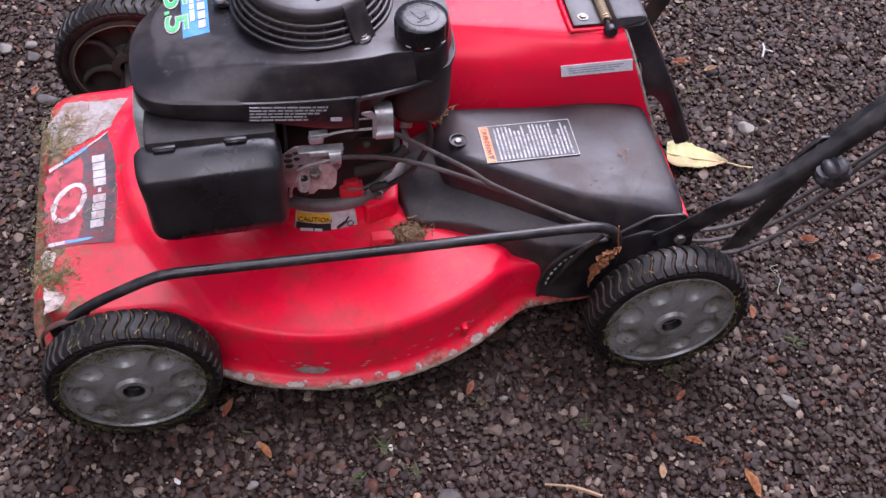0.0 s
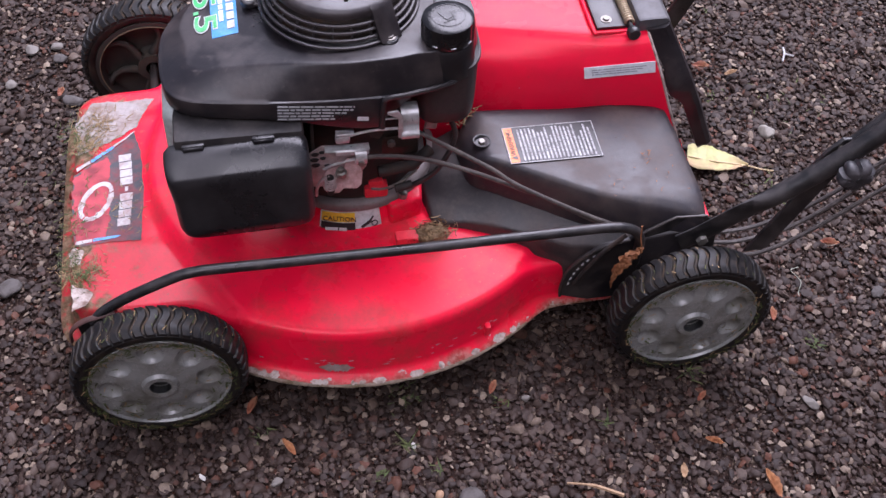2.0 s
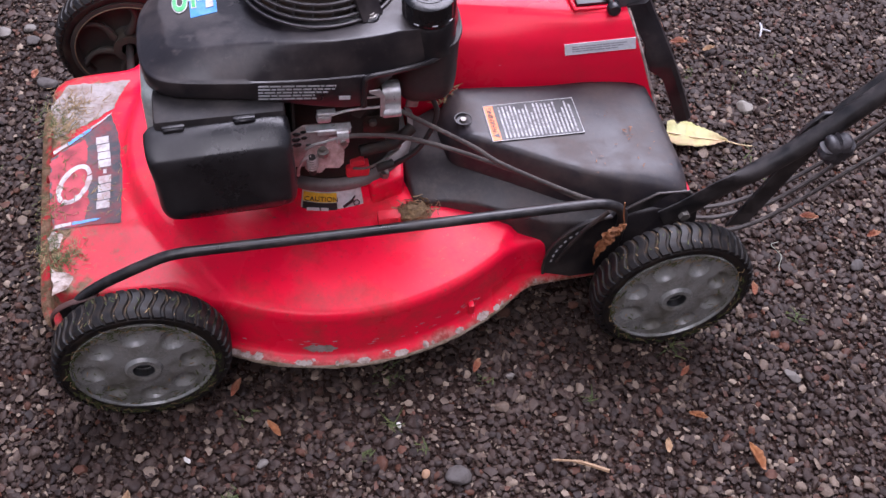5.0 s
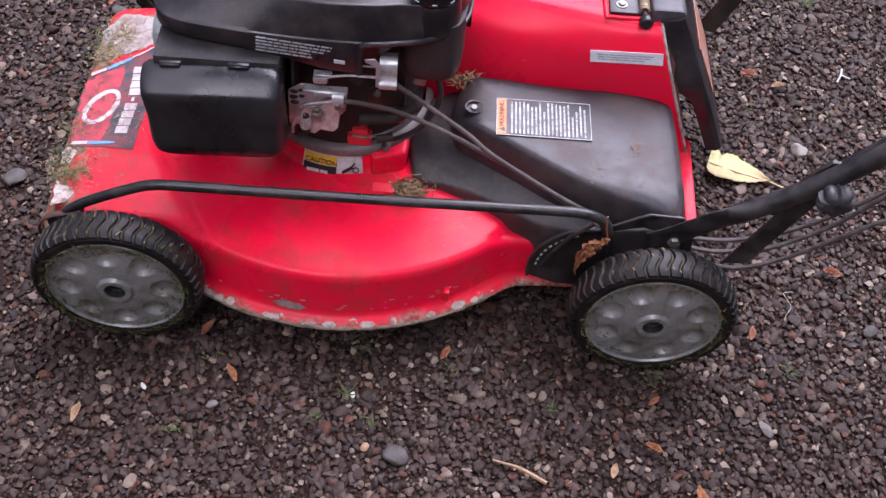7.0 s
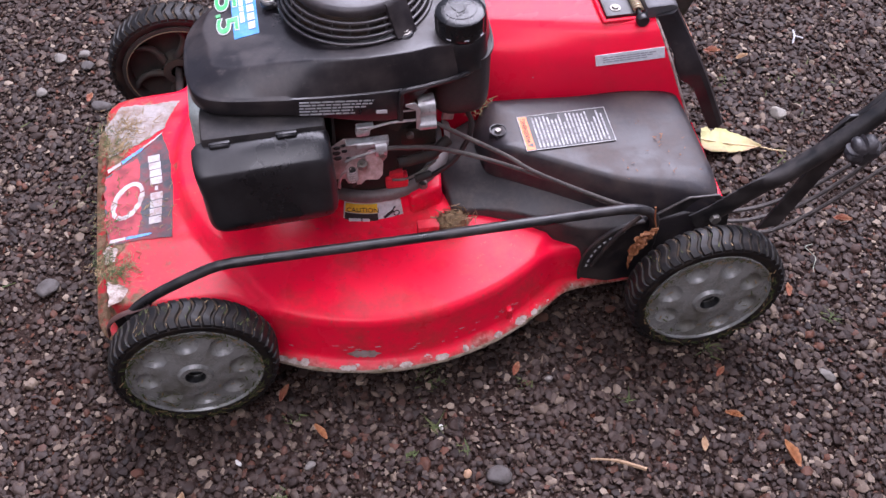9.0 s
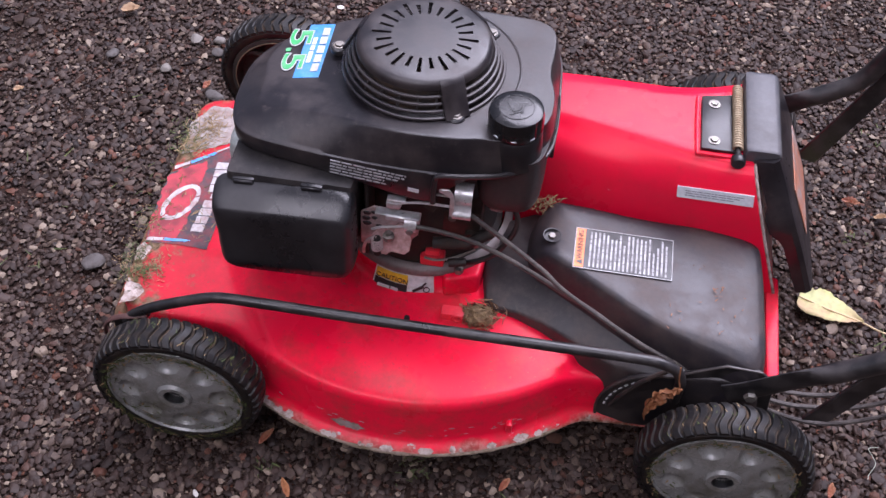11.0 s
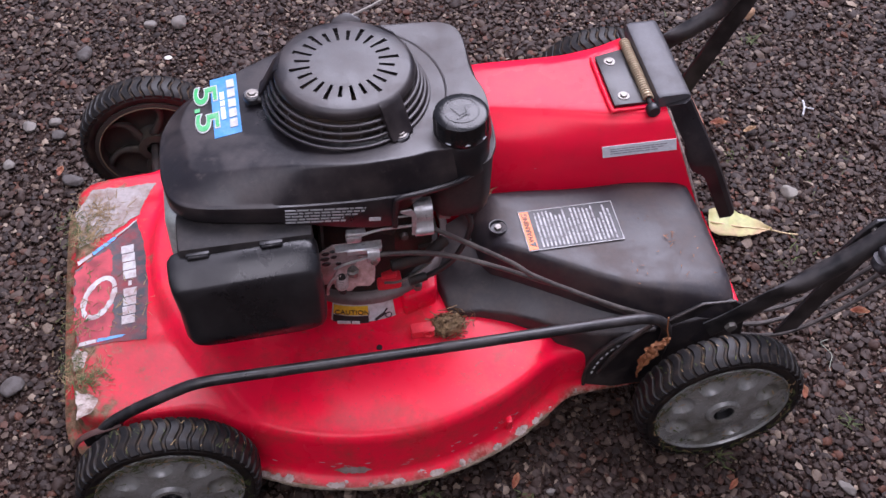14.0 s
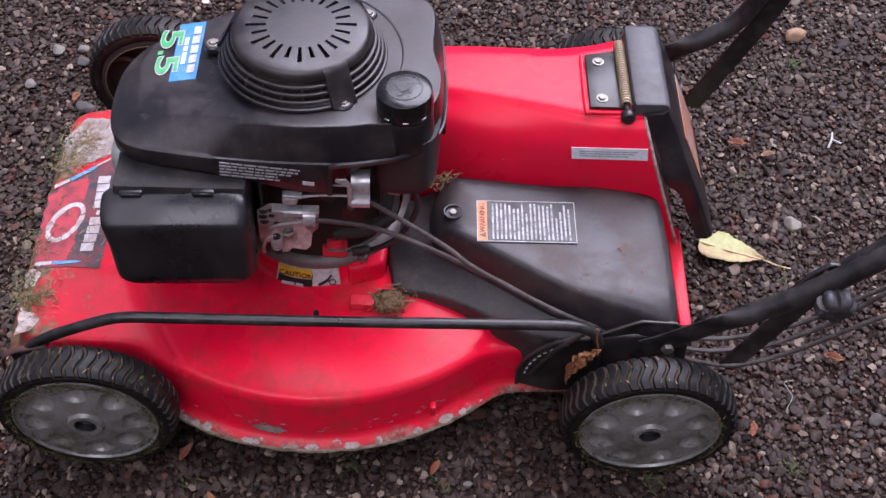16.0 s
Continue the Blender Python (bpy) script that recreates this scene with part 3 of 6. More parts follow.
def build_wheel(m, label):
    hub = new("wheel", wheel_meshes["wheel"])
    hub.parent = mower
    hub.matrix_basis = m
    tagged(finish(hub, 40), label)
    for key, text in (("tyre", "black rubber tyre with wavy cross tread and grass in it"), ("groove_dirt", "earth and dry grass packed between the lugs"), ("dark_axle_bore", ""), ("inner_web", "dirty ribbed inner side"), ("rim_edge", "edge caked with dry grass")):
        o = new(key, wheel_meshes[key])
        o.parent = hub
        tagged(finish(o, 40), text)
    for k in range(6):
        o = new("web_rib", wheel_meshes["web_rib"])
        o.parent = hub
        o.matrix_basis = Matrix.Rotation(2 * math.pi * k / 6, 4, "Y")
    for k in range(TREAD):
        o = new("tread_lug", wheel_meshes["tread_lug"])
        o.parent = hub
        o.matrix_basis = Matrix.Rotation(2 * math.pi * k / TREAD, 4, "Y")
    return hub


FAR, TREAD = 0.632, 47
wheel_meshes["web_rib"].shade_smooth()
wheel_meshes["tread_lug"].shade_smooth()
wheel_meshes["tread_lug"].set_sharp_from_angle(angle=radians(40))
AXLE = 0.111
build_wheel(pose(0, 0, AXLE, 0, 12, 0), "grey dimpled plastic wheel, smeared with grass")
build_wheel(pose(0.68, 0, AXLE, 0, -8, 0), "grey dimpled plastic wheel with grass clippings")
build_wheel(pose(0, FAR, AXLE, 0, 30, 180), "grey dimpled plastic wheel, seen from its ribbed inside")
build_wheel(pose(0.68, FAR, AXLE, 0, 55, 180), "grey dimpled plastic wheel with black tyre")
for x in (0.0, 0.68):
    part("axle", tube([(x, 0.030, AXLE), (x, FAR - 0.03, AXLE)], 0.006), dark_steel, mower)
    for y in (0.052,):
        b = prism([(x - 0.03, AXLE - 0.02), (x + 0.035, AXLE - 0.015), (x + 0.03, AXLE + 0.012), (x - 0.02, AXLE + 0.015)], -0.0025, 0.0025, 0.001, 1)
        b.transform(Matrix(((1, 0, 0, 0), (0, 0, 1, y), (0, 1, 0, 0), (0, 0, 0, 1))))
        part("axle_arm", fix(b), black_paint, mower)

# ---- discharge chute ----


def chute_ring(x, lean):
    """Cross-section of the chute at a station; lean shears its lower part backwards."""
    t = (x - 0.36) / 0.31
    yn = 0.298 - 0.022 * float(smooth(0.45, 1.0, t)) + 0.016 * float(smooth(0.5, 0.0, t))
    top = 0.318 + 0.020 * t
    e = 0.030 * float(smooth(0.62, 0.40, x))
    pts = [(yn - 0.006, 0.13), (yn - 0.004, 0.19), (yn + 0.1 * e, 0.245), (yn + 0.004 + 0.5 * e, 0.282), (yn + 0.012 + 0.8 * e, 0.303), (yn + 0.026 + e, top - 0.010), (yn + 0.037 + e, top - 0.0035), (yn + 0.049 + e, top - 0.0005)]
    fe = float(np.interp(t, [0.0, 0.34, 0.50, 0.67, 0.82, 0.93, 1.0], [0.010, 0.006, 0.001, -0.003, 0.002, 0.012, 0.018]))
    pts += [(0.427, top), (0.438 + fe, top - 0.001), (0.455 + fe, top - 0.008), (0.463 + fe, top - 0.03), (0.472, 0.20), (0.478, 0.13)]
    fine = [(p.x, p.y) for p in spline([(y, z, 0) for y, z in pts], 3)]
    return [(x + lean * max(0.0, 0.335 - z) * 0.36, y, z) for y, z in fine]


rings = [chute_ring(0.30 + 0.37 * k / 24, (k / 24) ** 2) for k in range(25)]
chute = part("discharge_chute", fix(loft(rings)), clean_red, mower, "glossy red discharge chute with sloping side", 75)
lip = [(p[0] + 0.001, p[1] + 0.001, p[2]) for p in rings[-1]]
part("chute_lip", tube(lip, 0.0022, 6), chalk_chip, chute, "worn bare edge")
lab_m = frame_of((0.629, 0.2865, 0.3005), (0.092, -0.014, 0.014), (0.002, 0.004, 0.02))
lab = part("maker_label", plate(lab_m, 0.094, 0.0165, 0.001), silver_foil, chute, "silver foil label with fine grey print")
part("print", bars(lab_m @ Matrix.Translation((0, 0, 0.0008)), 0.074, 0.010, 3, 3, 0.4), surface("grey_ink", (0.30, 0.31, 0.34), (0.35, 0.35, 0.36)), lab)

# hinge plate, bolts, rod and coil spring of the rear flap
hp = part("hinge_plate", prism([(0.603, 0.328), (0.648, 0.328), (0.648, 0.434), (0.603, 0.424)], 0.3355, 0.3405, 0.0015, 2), black_plastic, mower, "black steel hinge plate")
part("plate_rim", tube(spline([(0.645, 0.3225, 0.336), (0.606, 0.3225, 0.3365), (0.5985, 0.330, 0.3365), (0.5985, 0.424, 0.337)], 5), 0.0026, 8), red_paint, mower, "red edge with paint chipped white")
for y in (0.343, 0.410):
    b = lathe([(0.0, 0.0035), (0.0045, 0.0035), (0.005, 0.002), (0.005, 0.0)], 6)
    lathe([(0.0075, 0.0), (0.0075, 0.0012), (0.004, 0.0014)], 18, "z", b)
    b.transform(Matrix.Translation((0.619, y, 0.3405)))
    part("bolt", b, bolt_steel, hp, "dull hex bolt")
rod = part("hinge_rod", tube([(0.648, 0.314, 0.342), (0.648, 0.462, 0.346)], 0.0035), dark_steel, mower)
coil = [(0.648 + 0.0054 * math.cos(t), 0.330 + 0.114 * t / (2 * math.pi * 27), 0.3435 + 0.0054 * math.sin(t)) for t in np.linspace(0, 2 * math.pi * 27, 27 * 12)]
part("spring", tube(coil, 0.0019, 5), brass_coil, rod, "tarnished brassy coil spring")
b = lathe([(0.0, -0.006), (0.0075, -0.006), (0.009, -0.004), (0.009, 0.004), (0.0075, 0.006), (0.0, 0.006)], 20, "y")
b.transform(Matrix.Translation((0.6485, 0.312, 0.341)))
part("end_cap", b, black_plastic, rod)

# rear flap
FLAP_Y0, FLAP_Y1 = 0.322, 0.463
bar_prof = [(0.656, 0.322), (0.6555, 0.350), (0.6565, 0.3540), (0.660, 0.3555), (0.692, 0.3560), (0.697, 0.3545), (0.700, 0.3505), (0.702, 0.340), (0.701, 0.322)]
rr = []
for y, k in ((FLAP_Y0 - 0.003, 0.93), (FLAP_Y0 - 0.0015, 0.975), (FLAP_Y0 + 0.002, 1.0), (FLAP_Y1 - 0.002, 1.0), (FLAP_Y1 + 0.0015, 0.975), (FLAP_Y1 + 0.003, 0.93)):
    rr.append([(0.682 + (x - 0.682) * k, y, 0.339 + (z - 0.339) * k) for x, z in bar_prof])
flap = part("rear_flap", fix(loft(rr)), flap_plastic, mower, "charcoal plastic rear flap with a rounded top bar")
pan = bmesh.new()
out = []
for t in np.linspace(0, 1, 22):
    x, z = 0.698 + 0.091 * t + 0.003 * math.sin(3.1 * t), 0.349 - 0.200 * t
    y0, y1 = 0.311 - 0.029 * float(smooth(0.0, 0.45, t)), 0.470 + 0.012 * t
    depth = 0.030 - 0.004 * t + 0.007 * float(smooth(0.30, 0.36, t)) * float(smooth(0.52, 0.48, t)) - 0.006 * float(smooth(0.50, 0.56, t))
    out.append([(x - depth, y0 + 0.004, z - 0.008), (x - 0.007, y0, z - 0.003), (x - 0.001, y0 + 0.003, z), (x + 0.002, y0 + 0.010, z), (x + 0.002, y1 - 0.003, z), (x - 0.003, y1 + 0.002, z - 0.001), (x - depth, y1, z - 0.008),
                (x - depth, y1 - 0.004, z - 0.009), (x - 0.004, y1 - 0.005, z - 0.003), (x - 0.004, y0 + 0.012, z - 0.003), (x - depth, y0 + 0.009, z - 0.009)])
loft(out, pan)
panel = part("flap_panel", fix(pan), hood_plastic, flap, "black hanging flap panel with side flange", 30)
m = frame_of((0.7510, 0.392, 0.246), (0, 1, 0), (-0.091, 0, 0.200))
part("flap_label", plate(m, 0.12, 0.085, 0.0012), surface("worn_label_print", (0.42, 0.16, 0.09), (0.30, 0.28, 0.27), 0.5, big=40, dust=0.9), panel, "worn red and white warning label")

# ---- belt cover ----
low = [(0.351, 0.238), (0.354, 0.214), (0.360, 0.178), (0.378, 0.168), (0.402, 0.163), (0.437, 0.150), (0.470, 0.132), (0.502, 0.114), (0.534, 0.097), (0.575, 0.086), (0.705, 0.076), (0.708, 0.275), (0.41, 0.312), (0.372, 0.29)]
belt_bm = prism(low, 0.10, 0.200, 0.004, 2, None, 0.03)
bmesh.ops.bisect_plane(belt_bm, geom=belt_bm.verts[:] + belt_bm.edges[:] + belt_bm.faces[:], plane_co=(0.425, 0.222, 0.15), plane_no=(0.508, 0.861, 0))
for q in belt_bm.verts:
    if q.co.z > 0.15:
        q.co.z -= 0.52 * max(0.0, (q.co.x - 0.425) * -0.508 + (q.co.y - 0.222) * -0.861)
belt = part("belt_cover", fix(belt_bm), surface("belt_base_plastic", (0.024, 0.0205, 0.0220), (0.085, 0.064, 0.055), 0.42, big=20, dust=0.55), mower, "dusty black plastic drive belt cover")


def belt_top():
    plan = spline([(0.414, 0.262), (0.420, 0.218), (0.446, 0.200), (0.497, 0.168), (0.560, 0.128), (0.610, 0.106), (0.660, 0.092), (0.692, 0.086), (0.703, 0.10), (0.704, 0.17), (0.702, 0.25),
                   (0.692, 0.276), (0.63, 0.286), (0.55, 0.288), (0.47, 0.296), (0.428, 0.294)], 6, True)
    plan = [(p.x, p.y) for p in plan] if hasattr(plan[0], "z") else plan
    n = len(plan)
    nor = []
    for i in range(n):
        a, b = Vector(plan[i - 1]), Vector(plan[(i + 1) % n])
        d = (b - a).normalized()
        nor.append(Vector((d.y, -d.x)))
    if sum(plan[i][0] * plan[(i + 1) % n][1] - plan[(i + 1) % n][0] * plan[i][1] for i in range(n)) < 0:
        nor = [-v for v in nor]
    top = lambda x, y: 0.2425 - 1.6 * max(0.0, x - 0.64) ** 2 - 0.010 * float(smooth(0.12, 0.085, y)) - 0.02 * float(smooth(0.44, 0.41, x))
    rings = []
    for off, dz in ((0.012, -0.075), (0.009, -0.05), (0.006, -0.03), (0.003, -0.014), (0.0, -0.006), (-0.0025, -0.0018)):
        rings.append([(x + v.x * off, y + v.y * off, top(x, y) + dz) for (x, y), v in zip(plan, nor)])
    for k in (0.06, 0.18, 0.36, 0.54, 0.72, 0.88, 0.97):
        rings.append([(x + (0.57 - x) * k, y + (0.205 - y) * k, 0) for (x, y, z) in rings[5]])
        rings[-1] = [(x, y, top(x, y)) for x, y, z in rings[-1]]
    return fix(loft(rings))


part("belt_cover_lid", belt_top(), cover_plastic, belt, "raised black lid with brown dirt specks", 80)
# darker than the lid around it: the recess's shade is in the colour
b = lathe([(0.0118, 0.0006), (0.0105, 0.0004), (0.0090, -0.003), (0.0, -0.003)], 24)
b.transform(Matrix.Translation((0.437, 0.236, 0.2430)))
part("bolt_recess", b, box_plastic, belt)
b = lathe([(0.0, 0.003), (0.0043, 0.003), (0.0050, 0.0015), (0.0050, -0.003)], 6)
b.transform(Matrix.Translation((0.437, 0.236, 0.2405)))
part("bolt", b, bolt_steel, belt, "steel hex bolt")

# warning label on the lid: its lines run from the near side to the far side
wm = frame_of((0.5275, 0.2210, 0.2437), (0, 1, 0), (-1, 0.01, 0.0))
warn = part("warning_label", plate(wm, 0.066, 0.123, 0.0006), black_ink, belt, "black warning label with orange head and white print")
wf = wm @ Matrix.Translation((0, 0, 0.0006))
bm = bmesh.new()
for dx, dy, w, h in ((0, 0.061, 0.066, 0.0008), (0, -0.061, 0.066, 0.0008), (0.0326, 0, 0.0008, 0.122), (-0.0326, 0, 0.0008, 0.122)):
    plate(wf @ Matrix.Translation((dx, dy, 0)), w, h, 0.0006, bm)
part("label_border", bm, white_ink, warn)
part("label_head", plate(wf @ Matrix.Translation((0, 0.0545, 0)), 0.063, 0.0115, 0.0008), orange_ink, warn, "orange heading strip")
t = lettering("WARNING", 0.0098)
t.transform(wf @ Matrix.Translation((0.0045, 0.0543, 0.0006)))
part("label_heading", t, black_ink, warn)
t = prism([(-0.0272, -0.004), (-0.0188, -0.004), (-0.023, 0.004)], 0, 0.0004, 0)
t.transform(wf @ Matrix.Translation((0, 0.0543, 0.0005)))
part("warning_triangle", t, black_ink, warn)
part("print", bars(wf @ Matrix.Translation((0, -0.006, 0.0)), 0.058, 0.100, 19, 8, 0.44, 0.0005, 0.22), surface("label_white", (0.46, 0.455, 0.47), (0.12, 0.11, 0.11), 0.5, big=90, dust=0.8), warn)

# ---- engine ----
engine = part("engine", lathe([(0.108, 0.186), (0.107, 0.1985), (0.100, 0.202), (0.100, 0.250), (0.096, 0.26), (0.096, 0.375)], 48, "z", None, (0.262, 0.295, 0), True), dark_steel, mower, "dark grimy engine block")
part("mounting_flange", lathe([(0.113, 0.186), (0.1155, 0.189), (0.1155, 0.196), (0.1125, 0.200), (0.105, 0.2025), (0.104, 0.198)], 72, "z", None, (0.268, 0.298, 0)), ring_grey, engine, "dull cast flange ring")
part("cylinder_head", box(0.078, 0.254, 0.285, 0.076, 0.130, 0.19, 0.020, 3), cast_grey, engine, "pale grey cast cylinder head")
for k in range(5):
    part("cooling_fin", box(0.140 + 0.018 * k, 0.22, 0.30, 0.004, 0.10, 0.13, 0.001, 1), dark_steel, engine)

cover_plan = spline([(0.0435, 0.250), (0.050, 0.305), (0.082, 0.352), (0.147, 0.380), (0.218, 0.400), (0.283, 0.412), (0.340, 0.411), (0.392, 0.405), (0.4155, 0.382), (0.422, 0.32), (0.423, 0.25), (0.414, 0.204),
                     (0.380, 0.172), (0.330, 0.1575), (0.29, 0.1535), (0.235, 0.154), (0.17, 0.159), (0.115, 0.1675), (0.078, 0.176), (0.058, 0.189), (0.0475, 0.210)], 7, True)
cover_plan = [(p[0], p[1]) for p in cover_plan]


def engine_cover():
    """Upright skirt up to a seam at one height, then a sloping side and a crisp shoulder to the flat top."""
    P = cover_plan
    n = len(P)
    inn = [(Vector((min(max(x, 0.125), 0.355), 0.275)) - Vector((x, y))).normalized() for x, y in P]
    cut = lambda x, y: float(smooth(0.292, 0.295, x)) * float(smooth(0.27, 0.24, y))
    base = lambda x: 0.364 + 0.022 * float(smooth(0.29, 0.15, x))
    top = lambda x: 0.4560 - 0.20 * smax(0.0, 0.235 - x, 0.03)
    seam = lambda x: 0.4115 - 0.03 * max(0.0, 0.15 - x)
    inset = lambda x, y: 0.0145 + 0.0225 * float(smooth(0.27, 0.13, x)) * float(smooth(0.34, 0.22, y)) + 0.005 * float(smooth(0.26, 0.33, y)) - 0.006 * float(smooth(0.335, 0.37, x)) * float(smooth(0.30, 0.24, y))
    rings = []
    skirt = [(0.006, 0.0), (0.0012, 0.0), (0.0, 0.06), (0.0, 0.5), (-0.0006, 0.93), (0.0004, 0.985), (0.0028, 1.0)]
    for off, f in skirt:
        ring = []
        for (x, y), v in zip(P, inn):
            b0 = base(x) + (seam(x) - base(x)) * f
            ring.append((x + v.x * off, y + v.y * off, max(b0, 0.4105 * cut(x, y) + 0.0011 * f)))
        rings.append(ring)
    side = [(0.06, 0.10), (0.30, 0.40), (0.62, 0.72), (0.86, 0.915), (0.93, 0.958), (0.985, 0.985), (1.04, 0.997), (1.12, 1.0), (1.3, 1.0)]
    for k, f in side:
        ring = []
        for (x, y), v in zip(P, inn):
            off = 0.003 + (inset(x, y) - 0.003) * k
            qx, qy = x + v.x * off, y + v.y * off
            ring.append((qx, qy, seam(x) + (top(qx) - seam(x)) * f))
        rings.append(ring)
    last = rings[-1]
    for k in np.linspace(0.06, 0.96, 16):
        rings.append([(x + (0.25 - x) * k, y + (0.280 - y) * k, top(x + (0.25 - x) * k)) for x, y, z in last])
    return fix(loft(rings))


cover = part("engine_cover", engine_cover(), hood_plastic, engine, "scuffed black plastic engine cover", 46)
lip = [(0.2935, 0.1525, 0.366), (0.2945, 0.1525, 0.400), (0.300, 0.153, 0.4105), (0.33, 0.1565, 0.412), (0.376, 0.169, 0.4125), (0.413, 0.203, 0.4125), (0.4225, 0.25, 0.4125), (0.4215, 0.31, 0.4125)]
lip = spline([(x, y - 0.0012, z) for x, y, z in lip], 6)
part("cover_lip", tube(lip, [0.0034 - 0.0026 * float(smooth(0.6, 0.95, k / len(lip))) for k in range(len(lip))], 8), black_plastic, cover)
tank_rings = []
for z, k in ((0.330, 0.80), (0.335, 0.90), (0.345, 0.97), (0.36, 1.0), (0.425, 1.02)):
    ring = []
    for i in range(40):
        a = 2 * math.pi * i / 40
        c, s = math.cos(a), math.sin(a)
        ring.append((0.376 + k * 0.040 * math.copysign(abs(c) ** 0.55, c), 0.252 + k * 0.078 * math.copysign(abs(s) ** 0.55, s), z))
    tank_rings.append(ring)
part("fuel_tank", fix(loft(tank_rings)), surface("tank_plastic", (0.034, 0.028, 0.029), (0.075, 0.058, 0.05), 0.55, dust=0.4, spec=0.35), engine, "black plastic fuel tank")

# slotted recoil guard
GC = (0.2595, 0.282)
SLOT_IN, SLOT_SHORT, SLOT_LONG = 0.0385, 0.0555, 0.0612
guard_profile = [(0.020, 0.4997), (SLOT_IN, 0.4992), (SLOT_SHORT, 0.4984), (SLOT_LONG, 0.4980), (0.0715, 0.4970), (0.0752, 0.4955), (0.0776, 0.4925), (0.0786, 0.4885), (0.0787, 0.4862)]


def guard_top():
    """A shallow dish with radial slots, long and short by turns."""
    bm = bmesh.new()
    slots, sub = 24, 6
    n = slots * sub
    centre = bm.verts.new((GC[0], GC[1], 0.4997))
    rings = [[bm.verts.new((GC[0] + r * math.cos(2 * math.pi * i / n), GC[1] + r * math.sin(2 * math.pi * i / n), z)) for i in range(n)] for r, z in guard_profile]
    for i in range(n):
        bm.faces.new((centre, rings[0][i], rings[0][(i + 1) % n]))
    for k, (a, b) in enumerate(zip(rings, rings[1:])):
        for i in range(n):
            cut = k == 1 or (k == 2 and (i // sub) % 2 == 0)
            if cut and i % sub < 2:
                continue
            bm.faces.new((a[i], b[i], b[(i + 1) % n], a[(i + 1) % n]))
    return fix(bm)


guard = part("recoil_guard", guard_top(), hood_plastic, engine, "round black starter guard with radial slots")
mod = guard.modifiers.new("thickness", "SOLIDIFY")
mod.thickness, mod.offset = 0.003, -1
bpy.context.view_layer.update()
solid = bpy.data.meshes.new_from_object(guard.evaluated_get(bpy.context.evaluated_depsgraph_get()))
guard.modifiers.clear()
guard.data = solid
finish(guard, 30)
for r, z in ((0.0815, 0.4800), (0.0852, 0.4725), (0.0890, 0.4650), (0.0932, 0.4580)):
    b = lathe([(r - 0.003, z), (r - 0.0005, z + 0.0015), (r + 0.0015, z + 0.0009), (r + 0.0022, z - 0.0008), (r + 0.001, z - 0.0020), (r - 0.003, z - 0.0018), (r - 0.003, z)], 72, "z", None, (*GC, 0))
    part("guard_ring", b, hood_plastic, guard)
part("guard_core", lathe([(0.0, 0.478), (0.030, 0.478), (0.034, 0.474), (0.066, 0.472), (0.071, 0.468), (0.077, 0.450)], 48, "z", None, (*GC, 0)), surface("rusty_fan_drum", (0.014, 0.010, 0.008), (0.085, 0.045, 0.022), 0.6, 0.2, big=38, dust=0.7), guard, "dark rusty fan drum below the slots")
for a in range(0, 360, 15):
    b = box(0, 0, 0, 0.016, 0.0022, 0.0036, 0.0006, 1, Matrix.Rotation(radians(61), 4, "Y"))
    b.transform(Matrix.Translation((*GC, 0)) @ Matrix.Rotation(radians(a + 4), 4, "Z") @ Matrix.Translation((0.0845, 0, 0.4688)))
    part("guard_strut", b, hood_plastic, guard)
for a, half in ((-57.5, 0.0145), (168, 0.012), (45, 0.012)):
    rows = []
    for y in (-half, -half + 0.0015, half - 0.0015, half):
        in_ = 0.0008 if abs(y) == half else 0.0
        rows.append([(r - in_, y, z - in_) for r, z in ((0.0735, 0.4970), (0.0772, 0.4955), (0.0800, 0.4915), (0.0870, 0.4772), (0.0945, 0.4625), (0.0985, 0.4575), (0.0940, 0.4540), (0.0800, 0.4780), (0.0735, 0.4920))])
    b = fix(loft(rows))
    b.transform(Matrix.Translation((*GC, 0)) @ Matrix.Rotation(radians(a), 4, "Z"))
    part("guard_rib", b, hood_plastic, guard, "solid bridge across the guard rings")
arc_pts = [(GC[0] + 0.113 * math.cos(radians(a)), GC[1] + 0.113 * math.sin(radians(a)), 0.4545) for a in range(-42, 76, 4)]
part("cover_ridge", tube(arc_pts, [0.0022 * math.sin(math.pi * (k + 0.4) / (len(arc_pts) - 0.2)) ** 0.4 for k in range(len(arc_pts))], 8), hood_plastic, cover)
for x, y, z in ((0.309, 0.2025, 0.4565), (0.155, 0.302, 0.449), (0.330, 0.352, 0.4560)):
    b = lathe([(0.0105, -0.006), (0.0105, 0.0), (0.009, 0.0015), (0.0, 0.0015)], 20)
    d = Vector((GC[0] - x, GC[1] - y, 0)).normalized()
    box(0, 0, -0.0025, 0.022, 0.018, 0.006, 0.002, 1, frame_of((d.x * 0.010, d.y * 0.010, 0), d, (-d.y, d.x, 0)), b)
    b.transform(Matrix.Translation((x, y, z)))
    tab = part("guard_tab", b, black_plastic, guard)
    b = lathe([(0.0, 0.0045), (0.0045, 0.0045), (0.0052, 0.003), (0.0052, 0.0015)], 6)
    lathe([(0.0072, 0.0012), (0.0070, 0.0024), (0.004, 0.0026)], 18, "z", b)
    b.transform(Matrix.Translation((x, y, z)))
    part("guard_screw", b, bolt_steel, guard, "dull steel screw")

